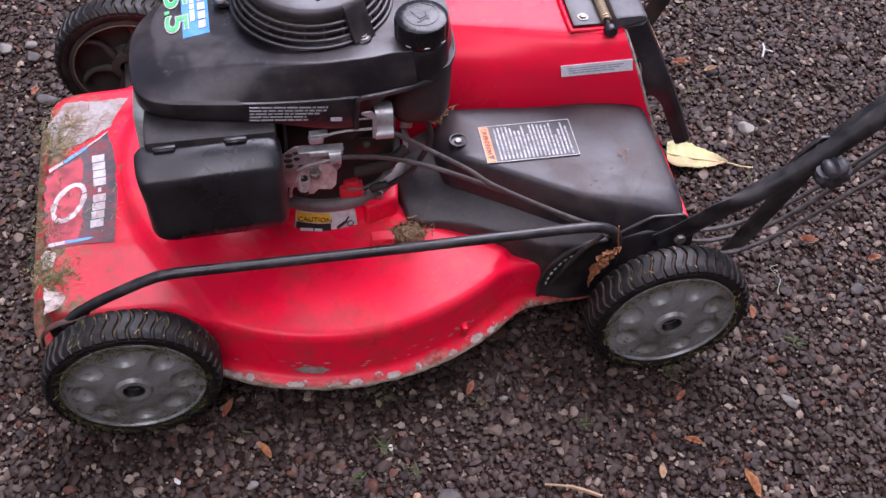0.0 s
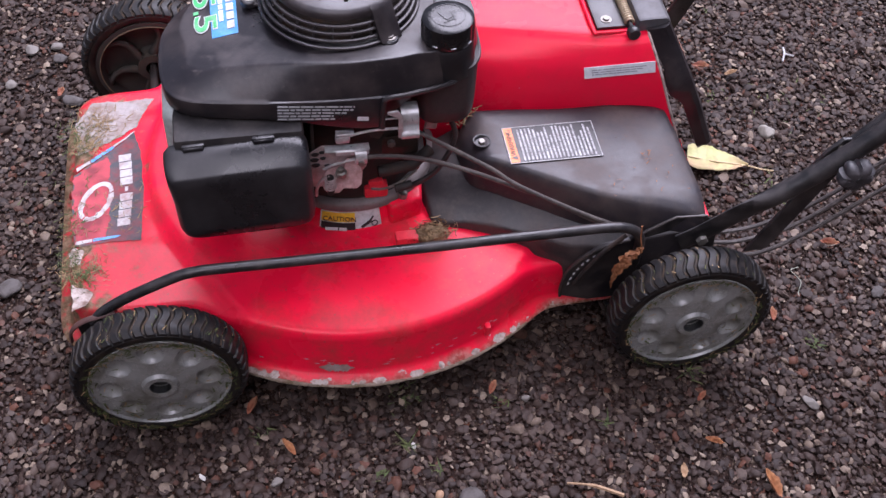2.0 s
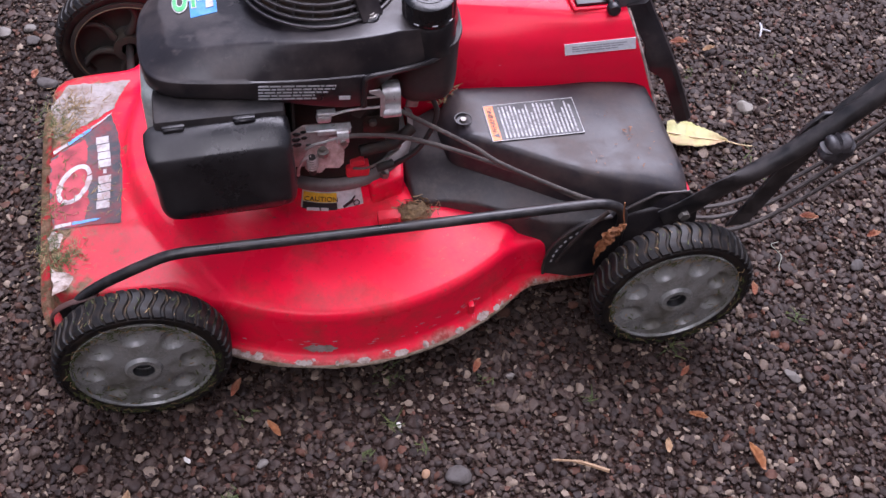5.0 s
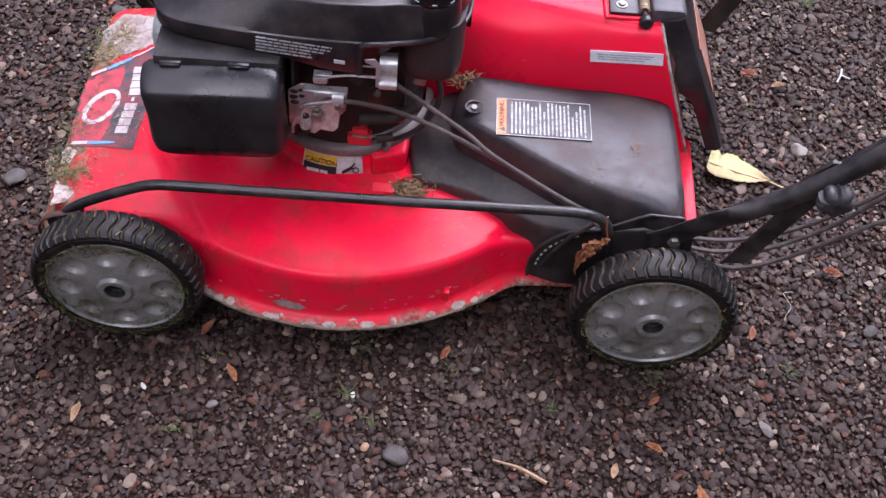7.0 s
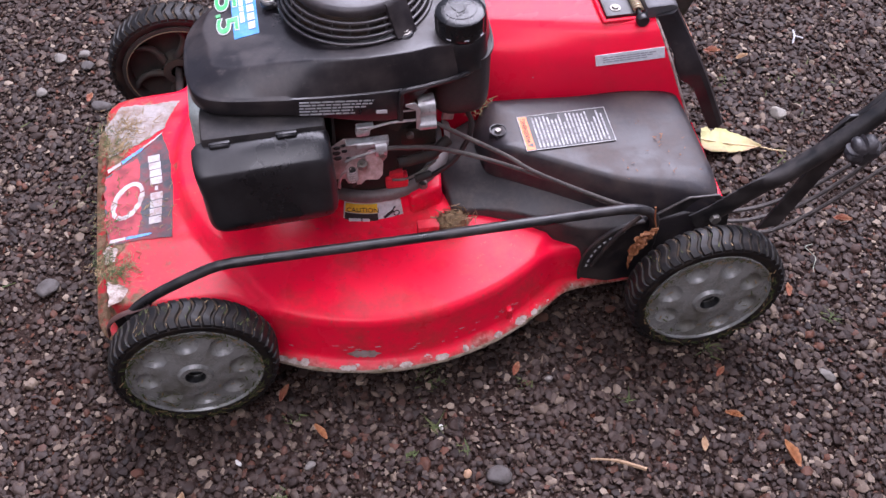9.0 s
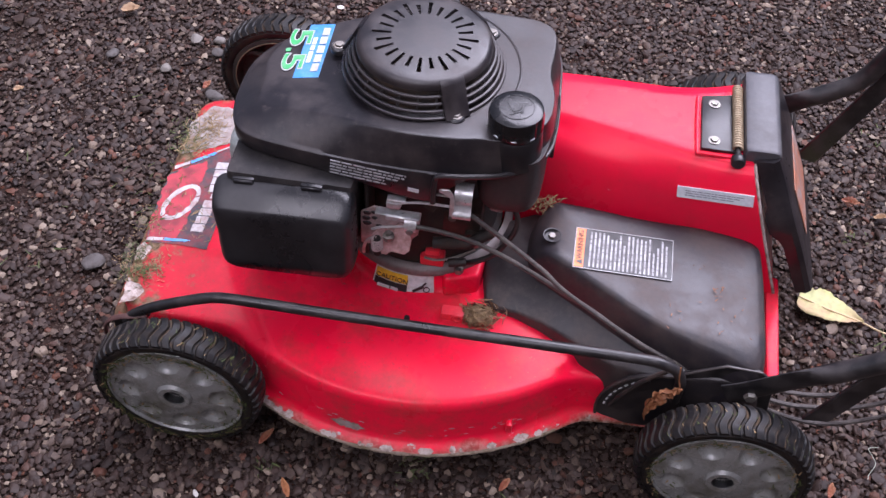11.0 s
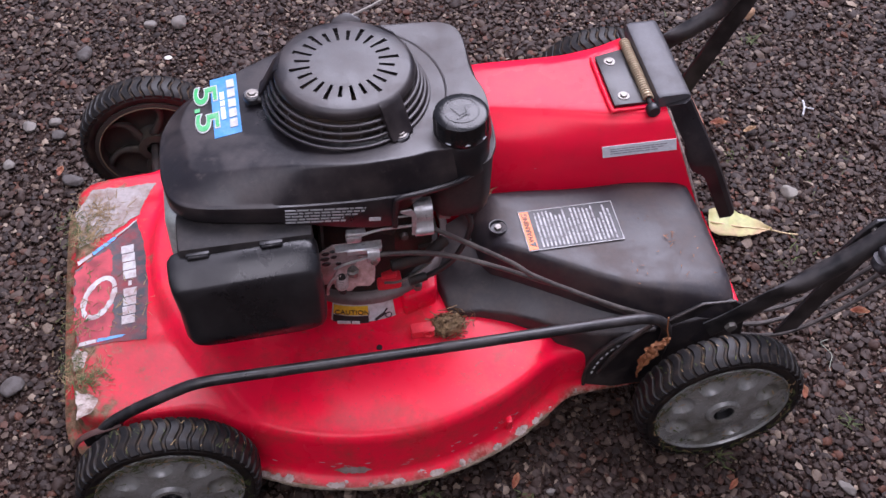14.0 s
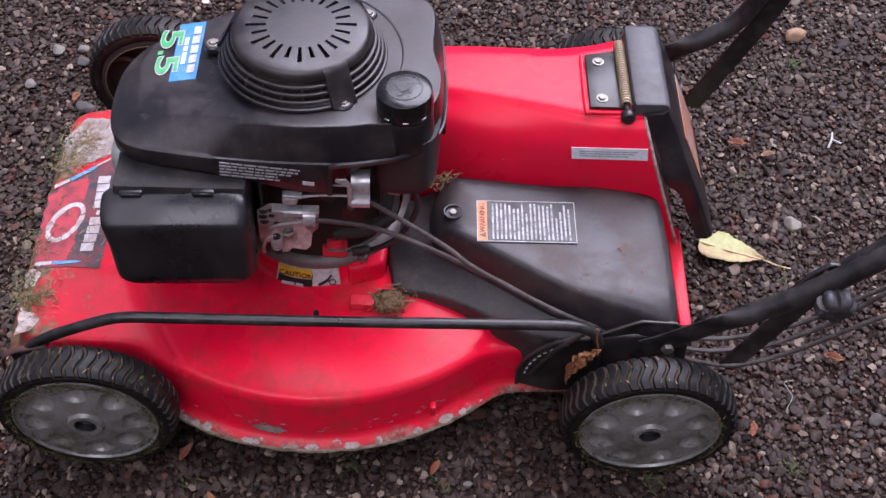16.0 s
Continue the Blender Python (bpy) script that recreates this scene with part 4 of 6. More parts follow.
# recoil starter grip behind the guard, with its cord
grip_bm = prism([(-0.024, -0.006), (0.024, -0.006), (0.020, 0.004), (0.004, 0.0125), (-0.004, 0.0125), (-0.020, 0.004)], -0.006, 0.006, 0.0025, 2)
grip_bm.transform(Matrix.Translation((0.272, 0.364, 0.489)) @ Matrix.Rotation(radians(-6), 4, "Z") @ Matrix.Rotation(radians(35), 4, "X") @ Matrix.Scale(0.78, 4))
part("starter_grip", grip_bm, hood_plastic, engine, "black starter grip")
part("starter_cord", tube(spline([(0.276, 0.370, 0.492), (0.286, 0.372, 0.4935), (0.321, 0.383, 0.502), (0.40, 0.410, 0.527), (0.60, 0.455, 0.60), (0.95, 0.50, 0.73), (1.24, 0.512, 0.80)], 6), 0.0016, 6), cord_grey, engine, "thin pale grey starter cord")

# fuel cap
cap_m = Matrix.Translation((0.3762, 0.2000, 0.4555)) @ Matrix.Rotation(radians(-2), 4, "Y")
b = lathe([(0.0320, -0.043), (0.0314, -0.020), (0.0308, -0.004), (0.029, -0.001)], 48)
b.transform(cap_m)
part("filler_neck", b, black_plastic, engine)
bm = bmesh.new()
rings = []
for r, z in ((0.0285, -0.001), (0.0305, 0.002), (0.0312, 0.006), (0.0312, 0.022), (0.0298, 0.0268), (0.026, 0.029), (0.018, 0.0296), (0.0, 0.0296)):
    ring = []
    for i in range(96):
        a = 2 * math.pi * i / 96
        k = 1 - (0.055 * max(0.0, math.sin(a * 8)) ** 2 if 0.004 < z < 0.026 else 0)
        ring.append((r * k * math.cos(a), r * k * math.sin(a), z))
    rings.append(ring)
loft(rings[:-1], bm)
fix(bm)
bm.transform(cap_m)
cap = part("fuel_cap", bm, cap_plastic, engine, "glossy black fuel cap with moulded pump sign")
b = lathe([(0.0185, 0.0296), (0.0188, 0.0302), (0.0196, 0.0302), (0.0199, 0.0296)], 40)
box(-0.003, 0.001, 0.0298, 0.010, 0.016, 0.0012, 0.0003, 1, Matrix.Rotation(0.5, 4, "Z"), b)
box(0.006, -0.002, 0.0298, 0.0025, 0.014, 0.0012, 0.0003, 1, Matrix.Rotation(0.1, 4, "Z"), b)
box(0.0, -0.009, 0.0298, 0.016, 0.0025, 0.0012, 0.0003, 1, Matrix.Rotation(0.5, 4, "Z"), b)
b.transform(cap_m)
part("cap_sign", b, cap_plastic, cap)
for a in (-128, -88, -48):
    c, s = math.cos(radians(a)), math.sin(radians(a))
    b = box(0.0312 * c, 0.0312 * s, 0.006, 0.001, 0.006, 0.0016, 0.0003, 1, Matrix.Rotation(radians(a), 4, "Z"))
    b.transform(cap_m)
    part("cap_mark", b, silver_foil, cap)

# sticker on the cover: brand field in blue, power figure in green
sx = 0.20
st_m = frame_of((0.1150, 0.3080, 0.4323), (0, -1, 0), (1, 0, sx))
stick = part("engine_sticker", plate(st_m @ Matrix.Translation((0.002, 0.0085, -0.0004)), 0.098, 0.0315, 0.0008), blue_ink, cover, "faded blue and green engine sticker")
for k in range(5):
    part("brand_bar", plate(st_m @ Matrix.Translation((-0.032 + 0.0165 * k, 0.0165, 0.0007)), 0.0135, 0.0088, 0.0006), white_ink, stick)
part("model_bars", bars(st_m @ Matrix.Translation((0.004, 0.0055, 0.0007)), 0.050, 0.0075, 1, 9, 0.7, 0.0006, 0.3), silver_foil, stick)
for dx in (-0.0225, 0.0225):
    for ink, grow, dz in ((white_ink, 0.0017, 0.0004), (green_ink, 0.0004, 0.0009)):
        t = lettering("5", 0.0470, 0.0003, grow)
        t.transform(st_m @ Matrix.Translation((dx, -0.0150, dz)) @ Matrix.Diagonal((1.5, 0.80, 1, 1)))
        part("figure", t, ink, stick)
part("figure_point", plate(st_m @ Matrix.Translation((0.000, -0.0245, 0.0005)), 0.006, 0.006), green_ink, stick)
em = frame_of((0.2255, 0.1530, 0.3955), (0.105, -0.006, -0.006), (0, 0.06, 1))
part("emission_print", bars(em, 0.104, 0.0225, 5, 5, 0.42), surface("faded_white_ink", (0.42, 0.42, 0.43), (0.2, 0.2, 0.2)), cover, "faded white block of print")
part("print_box", plate(em @ Matrix.Translation((0.046, -0.0085, 0.0004)), 0.013, 0.005), white_ink, cover)

# ---- air filter ----
part("air_filter_base", box(0.1275, 0.172, 0.325, 0.149, 0.060, 0.112, 0.008, 2), surface("filter_base_plastic", (0.024, 0.022, 0.023), (0.085, 0.074, 0.070), 0.55, big=30, dust=0.5, spec=0.3), engine, "black plastic air filter housing")


def filter_box():
    rings = []
    for y, k, up in ((0.147, 0.97, 0.97), (0.141, 1.0, 1.0), (0.132, 1.0, 0.985), (0.120, 0.995, 0.88), (0.111, 0.975, 0.77), (0.1055, 0.94, 0.70), (0.102, 0.88, 0.64), (0.100, 0.6, 0.42)):
        ring = []
        for i in range(72):
            a = 2 * math.pi * i / 72
            c, s = math.cos(a), math.sin(a)
            e = 0.20
            zz = math.copysign(abs(s) ** e, s)
            wide = 0.0815 * k + 0.005 * max(zz, 0) * (c < 0)
            ring.append((0.1255 + wide * math.copysign(abs(c) ** e, c) + 0.004 * (s < 0) * abs(s) * (c < 0), y + 0.006 * zz, 0.320 + 0.0555 * zz * (up if zz > 0 else k)))
        rings.append(ring)
    return fix(loft(rings))


tilt = Matrix.Translation((0.205, 0, 0.322)) @ Matrix.Rotation(radians(-2.4), 4, "Y") @ Matrix.Translation((-0.205, 0, -0.322))
fb = filter_box()
fb.transform(tilt)
fbox = part("air_filter_cover", fb, box_plastic, engine, "smooth black plastic air filter cover", 45)
for x in (0.077, 0.157):
    b = box(x, 0.1465, 0.3775, 0.026, 0.016, 0.006, 0.002, 2)
    box(x, 0.139, 0.374, 0.024, 0.005, 0.010, 0.0015, 1, None, b)
    b.transform(tilt)
    part("filter_clip", b, box_plastic, fbox)

# ---- throttle linkage ----
def sheet(poly, y, t, material, parent, label="", lean=0.0):
    """An upright bent-steel plate facing the near side."""
    b = prism(poly, -t / 2, t / 2, 0.0006, 1)
    cx, cz = sum(p[0] for p in poly) / len(poly), sum(p[1] for p in poly) / len(poly)
    b.transform(Matrix.Translation((cx, y, cz)) @ Matrix.Rotation(lean, 4, "X") @ Matrix(((1, 0, 0, -cx), (0, 0, 1, 0), (0, 1, 0, -cz), (0, 0, 0, 1))))
    return fix(b)


control = part("control_plate", sheet([(0.206, 0.262), (0.252, 0.258), (0.276, 0.290), (0.279, 0.327), (0.222, 0.330), (0.206, 0.318)], 0.166, 0.003, plate_steel, engine), plate_steel, engine, "drilled steel control bracket")
ctrl = box(0.252, 0.1605, 0.3285, 0.054, 0.012, 0.0022, 0.0009, 1)
box(0.258, 0.1545, 0.3255, 0.040, 0.002, 0.007, 0.0008, 1, None, ctrl)
part("plate_flange", ctrl, zinc, engine, "bright bent flange")
# black buttons on the plate; the darkness of its holes is their colour
for dx, dz, w in ((0.211, 0.318, 0.004), (0.210, 0.309, 0.0045), (0.211, 0.300, 0.0045), (0.220, 0.311, 0.0032), (0.219, 0.321, 0.0028), (0.225, 0.298, 0.003), (0.262, 0.312, 0.003)):
    b = lathe([(0.0, -0.0024), (0.75, -0.0024), (1.0, -0.0010), (1.0, 0.0)], 12, "y")
    b.transform(Matrix.Translation((dx + 0.003, 0.1652, dz)) @ Matrix.Diagonal((w * 1.25, 1, w * 0.75, 1)))
    part("dark_hole_button", b, black_ink, control)
part("governor_lever", sheet([(0.221, 0.272), (0.226, 0.265), (0.240, 0.264), (0.246, 0.270), (0.262, 0.268), (0.268, 0.274), (0.270, 0.292), (0.263, 0.312), (0.252, 0.312), (0.247, 0.300), (0.238, 0.302), (0.228, 0.300), (0.220, 0.288)], 0.154, 0.0025, rusty, engine, "", -0.25), rusty, engine, "rusty pinkish lever plate")
part("lever_arm", tube(spline([(0.222, 0.150, 0.306), (0.232, 0.149, 0.313), (0.242, 0.150, 0.3145), (0.262, 0.152, 0.317)], 5), 0.0016, 6), zinc, engine, "thin bright link wire")
part("link_wire", tube(spline([(0.212, 0.150, 0.262), (0.213, 0.148, 0.276), (0.219, 0.147, 0.290), (0.229, 0.146, 0.296)], 5), 0.0022, 6), plate_steel, engine)
part("lever_spring", tube([(0.2295 + 0.0062 * math.cos(t), 0.146 + 0.0062 * math.sin(t), 0.276 + 0.020 * t / 32) for t in np.linspace(0, 32, 120)], 0.0012, 5), plate_steel, engine, "small grey coil spring")
part("spring_post", lathe([(0.0, 0.297), (0.004, 0.297), (0.0046, 0.294), (0.0046, 0.268)], 10, "z", None, (0.2295, 0.146, 0)), dark_steel, engine)
part("lever_bolt", lathe([(0.007, 0.0), (0.007, 0.006), (0.004, 0.007), (0.004, 0.011), (0.0, 0.011)], 8, "z", None, (0.243, 0.148, 0.296)), bolt_steel, engine)


def saddle(x0, x1, prof, t=0.0022):
    """A strip bent along (y, z) pairs, extruded from x0 to x1."""
    line = spline([(p[0], p[1], 0) for p in prof], 5)
    out, back = [], []
    for i, p in enumerate(line):
        d = (line[min(i + 1, len(line) - 1)] - line[max(i - 1, 0)]).normalized()
        out.append((p.x, p.y))
        back.append((p.x - d.y * t, p.y + d.x * t))
    loop = out + back[::-1]
    return fix(loft([[(x, a, b) for a, b in loop] for x in (x0, x0 + 0.0006, x1 - 0.0006, x1)]))


part("cable_clamp", saddle(0.261, 0.275, [(0.160, 0.328), (0.152, 0.327), (0.148, 0.320), (0.149, 0.312), (0.154, 0.307), (0.160, 0.307)]), zinc, engine, "bright cable clamp")
part("clamp_screw", lathe([(0.0, 0.0), (0.0036, 0.0), (0.004, 0.0015), (0.004, 0.005)], 8, "y", None, (0.268, 0.1455, 0.313)), bolt_steel, engine)
brk = saddle(0.317, 0.338, [(0.178, 0.379), (0.168, 0.381), (0.160, 0.377), (0.1565, 0.369), (0.157, 0.361), (0.154, 0.355), (0.150, 0.350), (0.151, 0.344), (0.156, 0.341)], 0.0024)
bracket = part("cable_bracket", brk, zinc, engine, "bright bent steel cable bracket")
part("bracket_fin", sheet([(0.300, 0.388), (0.312, 0.389), (0.318, 0.380), (0.319, 0.350), (0.325, 0.344), (0.313, 0.345), (0.313, 0.376), (0.300, 0.384)], 0.1535, 0.002, zinc, engine), zinc, engine)
part("brake_lever", tube(spline([(0.247, 0.158, 0.346), (0.257, 0.157, 0.352), (0.280, 0.157, 0.357), (0.318, 0.158, 0.356)], 5), 0.0018, 6), zinc, engine)
part("return_wire", tube(spline([(0.281, 0.162, 0.372), (0.298, 0.160, 0.371), (0.316, 0.160, 0.371)], 4), 0.0014, 6), zinc, engine)
tabm = box(0.247, 0.160, 0.3465, 0.018, 0.012, 0.011, 0.004, 2)
box(0.250, 0.160, 0.3545, 0.022, 0.010, 0.003, 0.001, 1, None, tabm)
part("brake_tab", tabm, zinc, engine, "bright steel tab")
part("swivel_plate", sheet([(0.280, 0.345), (0.296, 0.349), (0.300, 0.340), (0.292, 0.328), (0.281, 0.334)], 0.172, 0.003, dark_steel, engine), dark_steel, engine)
part("fuel_line", tube(spline([(0.366, 0.215, 0.345), (0.392, 0.200, 0.300), (0.372, 0.190, 0.250), (0.340, 0.190, 0.222), (0.318, 0.200, 0.212)], 8), 0.0036, 10), black_plastic, engine, "black fuel hose")
part("intake_stub", tube([(0.292, 0.180, 0.262), (0.335, 0.186, 0.262), (0.362, 0.205, 0.268)], 0.0075, 10), dark_steel, engine)
plug = box(0.291, 0.198, 0.2135, 0.031, 0.019, 0.018, 0.004, 2)
box(0.291, 0.198, 0.2255, 0.019, 0.012, 0.010, 0.003, 2, None, plug)
part("oil_filler", plug, red_plastic, engine, "red oil filler plug")
part("filler_tube", tube([(0.290, 0.212, 0.200), (0.290, 0.214, 0.240), (0.288, 0.222, 0.275)], 0.0115, 16), dark_steel, engine)
part("pivot_tube", tube([(0.3135, 0.176, 0.232), (0.335, 0.180, 0.234)], 0.0055, 12), dark_steel, engine, "short steel tube end")
part("flange_bolt", lathe([(0.006, 0.200), (0.006, 0.208), (0.0, 0.209)], 6, "z", None, (0.326, 0.190, 0)), bolt_steel, engine)
part("tank_bracket", box(0.366, 0.219, 0.309, 0.016, 0.004, 0.036, 0.0015, 1, Matrix.Rotation(0.15, 4, "Y")), plate_steel, engine, "pale stained bracket under the tank")
carb = box(0.322, 0.222, 0.272, 0.052, 0.030, 0.044, 0.006, 2)
box(0.340, 0.206, 0.256, 0.022, 0.012, 0.014, 0.003, 2, None, carb)
part("carburettor", carb, surface("oily_cast", (0.030, 0.021, 0.017), (0.10, 0.062, 0.045), 0.45, 0.2, big=50, dust=0.7), engine, "oily brown carburettor body")
for x, y, z in ((0.344, 0.197, 0.246), (0.312, 0.200, 0.286), (0.358, 0.199, 0.262)):
    part("carburettor_screw", lathe([(0.0, 0.0), (0.0042, 0.0), (0.005, 0.0012), (0.005, 0.006)], 10, "y", None, (x, y, z)), bolt_steel, engine, "dull steel screw")
part("choke_link", tube(spline([(0.283, 0.176, 0.236), (0.300, 0.178, 0.232), (0.322, 0.184, 0.236), (0.344, 0.192, 0.246)], 4), 0.0018, 6), bolt_steel, engine, "thin steel link")

# control cables
cab_a = [(0.322, 0.157, 0.352), (0.335, 0.157, 0.349), (0.369, 0.154, 0.325), (0.428, 0.139, 0.290), (0.459, 0.127, 0.270), (0.529, 0.109, 0.235), (0.581, 0.100, 0.210), (0.65, 0.096, 0.180), (0.74, 0.10, 0.148), (0.785, 0.10, 0.149), (0.832, 0.10, 0.162), (0.889, 0.10, 0.206), (0.922, 0.10, 0.247), (0.959, 0.10, 0.293), (1.15, 0.10, 0.50), (1.32, 0.10, 0.68)]
cab_b = [(0.262, 0.153, 0.3165), (0.285, 0.154, 0.3165), (0.329, 0.155, 0.308), (0.369, 0.152, 0.295), (0.417, 0.141, 0.279), (0.464, 0.127, 0.262), (0.497, 0.121, 0.247), (0.569, 0.104, 0.208), (0.64, 0.104, 0.172), (0.72, 0.103, 0.130), (0.774, 0.10, 0.116), (0.816, 0.10, 0.120), (0.872, 0.10, 0.155), (0.934, 0.10, 0.211), (0.979, 0.10, 0.246), (1.15, 0.10, 0.38), (1.32, 0.10, 0.54)]
part("stop_cable", tube(spline(cab_a, 6), 0.0030, 8), cable_black, mower, "grey-black control cable")
part("throttle_cable", tube(spline(cab_b, 6), 0.0030, 8), cable_black, mower, "grey-black control cable")
cab_c = [(0.60, 0.115, 0.19), (0.68, 0.115, 0.160), (0.765, 0.115, 0.151), (0.818, 0.115, 0.164), (0.857, 0.115, 0.183), (0.894, 0.115, 0.211), (0.94, 0.115, 0.258), (1.15, 0.115, 0.47), (1.32, 0.115, 0.66)]
part("drive_cable", tube(spline(cab_c, 6), 0.0030, 8), cable_black, mower, "grey-black control cable")

# ---- height rod, adjuster, handle ----
rod_pts = [(-0.070, 0.057, 0.176), (-0.055, 0.060, 0.192), (-0.027, 0.060, 0.2115), (0.004, 0.060, 0.2275), (0.028, 0.060, 0.2390), (0.047, 0.060, 0.2462), (0.066, 0.060, 0.2490), (0.090, 0.060, 0.2494), (0.14, 0.060, 0.2492), (0.22, 0.060, 0.2487),
           (0.32, 0.060, 0.2487), (0.42, 0.060, 0.2496), (0.49, 0.060, 0.2503), (0.53, 0.060, 0.2508), (0.553, 0.060, 0.2508), (0.571, 0.060, 0.2498), (0.585, 0.060, 0.2460), (0.597, 0.0605, 0.2385), (0.605, 0.061, 0.2265), (0.609, 0.063, 0.208), (0.609, 0.066, 0.17)]
part("height_rod", tube(spline(rod_pts, 5), 0.0066, 12), black_paint, mower, "chipped black steel height linkage rod")
b = prism([(-0.088, 0.150), (-0.066, 0.156), (-0.038, 0.190), (-0.046, 0.198), (-0.075, 0.180), (-0.09, 0.166)], -0.002, 0.002, 0.001, 1)
b.transform(Matrix(((1, 0, 0, 0), (0, 0, 1, 0.062), (0, 1, 0, 0), (0, 0, 0, 1))))
part("rod_end_plate", fix(b), black_paint, mower)


band = spline([(-0.100, 0.056, 0.146), (-0.0985, 0.056, 0.162), (-0.090, 0.056, 0.175), (-0.076, 0.056, 0.184), (-0.060, 0.056, 0.189), (-0.040, 0.056, 0.195)], 5)
part("wheel_band", tube(band, 0.0036, 10, [(1.2, 0.6)] * len(band)), band_rust, mower, "rusty curved steel band above the front wheel")


def upright(poly, y, t, bevel=0.001):
    b = prism(poly, -t / 2, t / 2, bevel, 1)
    b.transform(Matrix(((1, 0, 0, 0), (0, 0, 1, y), (0, 1, 0, 0), (0, 0, 0, 1))))
    return fix(b)


arc = [(0.602 + 0.082 * math.cos(radians(a)), 0.115 + 0.085 * math.sin(radians(a))) for a in range(90, 191, 10)]
adj = part("height_adjuster", upright([(0.625, 0.10), (0.612, 0.215)] + arc + [(0.56, 0.085), (0.60, 0.085)], 0.080, 0.006), black_plastic, mower, "black height adjuster quadrant with white marks")
part("adjuster_rim", tube([(x, 0.0768, z) for x, z in arc], 0.0024, 6), dark_steel, adj)
for k in range(9):
    a = radians(112 + 7.5 * k)
    b = box(0, 0, 0, 0.0045, 0.0008, 0.0022, 0, 1, Matrix.Rotation(-a + math.pi / 2, 4, "Y"))
    b.transform(Matrix.Translation((0.602 + 0.073 * math.cos(a), 0.0764, 0.115 + 0.076 * math.sin(a))))
    part("adjuster_mark", b, white_ink, adj)
part("adjuster_lever", tube(spline([(0.536, 0.073, 0.128), (0.549, 0.072, 0.158), (0.567, 0.070, 0.192), (0.592, 0.069, 0.222)], 4), 0.0030, 8), dark_steel, mower, "bent steel lever")
part("handle_bracket", upright([(0.60, 0.105), (0.73, 0.105), (0.722, 0.205), (0.700, 0.224), (0.660, 0.2245), (0.612, 0.196)], 0.088, 0.004), black_paint, mower, "black steel handle bracket")
# thin lighter tube drawn in for the highlight along the bracket's edge
part("bracket_edge_glint", tube(spline([(0.604, 0.084, 0.192), (0.655, 0.084, 0.2245), (0.668, 0.084, 0.227), (0.703, 0.084, 0.225)], 4), 0.0016, 6), cable_black, mower)


def handle_tube(y, path, label):
    pts = spline([(x, y, z) for x, z in path], 4)
    flat = []
    for p in pts:
        k = float(smooth(0.735, 0.775, p.x))
        flat.append((0.28 + 0.72 * k, 1.35 - 0.35 * k))
    part("handle_tube", tube(pts, 0.0125, 14, flat), black_paint, handle, label)


def pivot_bolt(y, side):
    b = lathe([(0.0, 0.004), (0.0065, 0.004), (0.0078, 0.002), (0.0078, -0.004)], 6, "y")
    b.transform(Matrix.Translation((0.692, y + side * 0.0045, 0.2045)) @ Matrix.Scale(side, 4, (0, 1, 0)))
    part("pivot_bolt", fix(b), bolt_steel, handle, "greyish pivot bolt")


handle = new("handle")
handle.parent = mower
tagged(handle, "folding black tubular steel push handle")
TUBE_TEXT = "black painted steel tube, flattened at its foot"
handle_tube(0.0665, [(0.664, 0.198), (0.690, 0.2125), (0.725, 0.238), (0.752, 0.256), (0.775, 0.271), (0.82, 0.305), (0.87, 0.352), (0.95, 0.436), (1.10, 0.600), (1.28, 0.80)], TUBE_TEXT)
handle_tube(0.524, [(0.664, 0.200), (0.690, 0.2225), (0.725, 0.249), (0.752, 0.267), (0.775, 0.281), (0.798, 0.296), (0.816, 0.311), (0.830, 0.333), (0.842, 0.362), (0.872, 0.435), (0.96, 0.64), (1.03, 0.80)], TUBE_TEXT)
for y, poly in ((0.0825, [(0.768, 0.146), (0.800, 0.150), (0.862, 0.290), (0.892, 0.345), (0.878, 0.358), (0.838, 0.306)]),
                (0.536, [(0.776, 0.150), (0.806, 0.143), (0.870, 0.295), (0.884, 0.333), (0.915, 0.42), (0.890, 0.43), (0.858, 0.345), (0.843, 0.306)])):
    part("brace", upright(poly, y, 0.005), black_paint, handle, "flat black steel brace")
# the folded upper handle: a cut, flattened tongue that runs on as a tube
part("upper_tongue", upright([(0.795, 0.238), (0.812, 0.238), (0.878, 0.320), (0.872, 0.336), (0.854, 0.3375), (0.838, 0.318)], 0.0905, 0.006), black_paint, handle, "flattened, cut end of the upper handle")
part("upper_bar", tube([(0.852, 0.0905, 0.312), (0.868, 0.0905, 0.328), (0.90, 0.0905, 0.364), (1.10, 0.0905, 0.590), (1.28, 0.0905, 0.795)], [0.005, 0.008, 0.009, 0.009, 0.009], 10), black_paint, handle)
pivot_bolt(0.0665, -1)
pivot_bolt(0.524, 1)
knob = bmesh.new()
rings = []
for h, k in ((-0.010, 0.60), (-0.009, 0.80), (-0.005, 0.96), (0.0, 1.0), (0.006, 0.98), (0.010, 0.86), (0.012, 0.62), (0.0122, 0.30)):
    ring = []
    for i in range(80):
        a = 2 * math.pi * i / 80
        r = (0.0172 + 0.0058 * math.copysign(abs(math.cos(2.5 * a + 0.6)) ** 0.8 * 2 - 1, 1)) * k
        ring.append((0.8535 + r * math.cos(a), 0.042 - h, 0.3245 + r * math.sin(a)))
    rings.append(ring)
loft(rings, knob)
part("star_knob", fix(knob), surface("dusty_knob_plastic", (0.022, 0.021, 0.024), (0.12, 0.11, 0.115), 0.5, big=45, dust=0.75), handle, "black five-lobed clamping knob")
part("knob_stud", tube([(0.8535, 0.050, 0.3245), (0.8535, 0.09, 0.3245)], 0.004, 8), bolt_steel, handle)
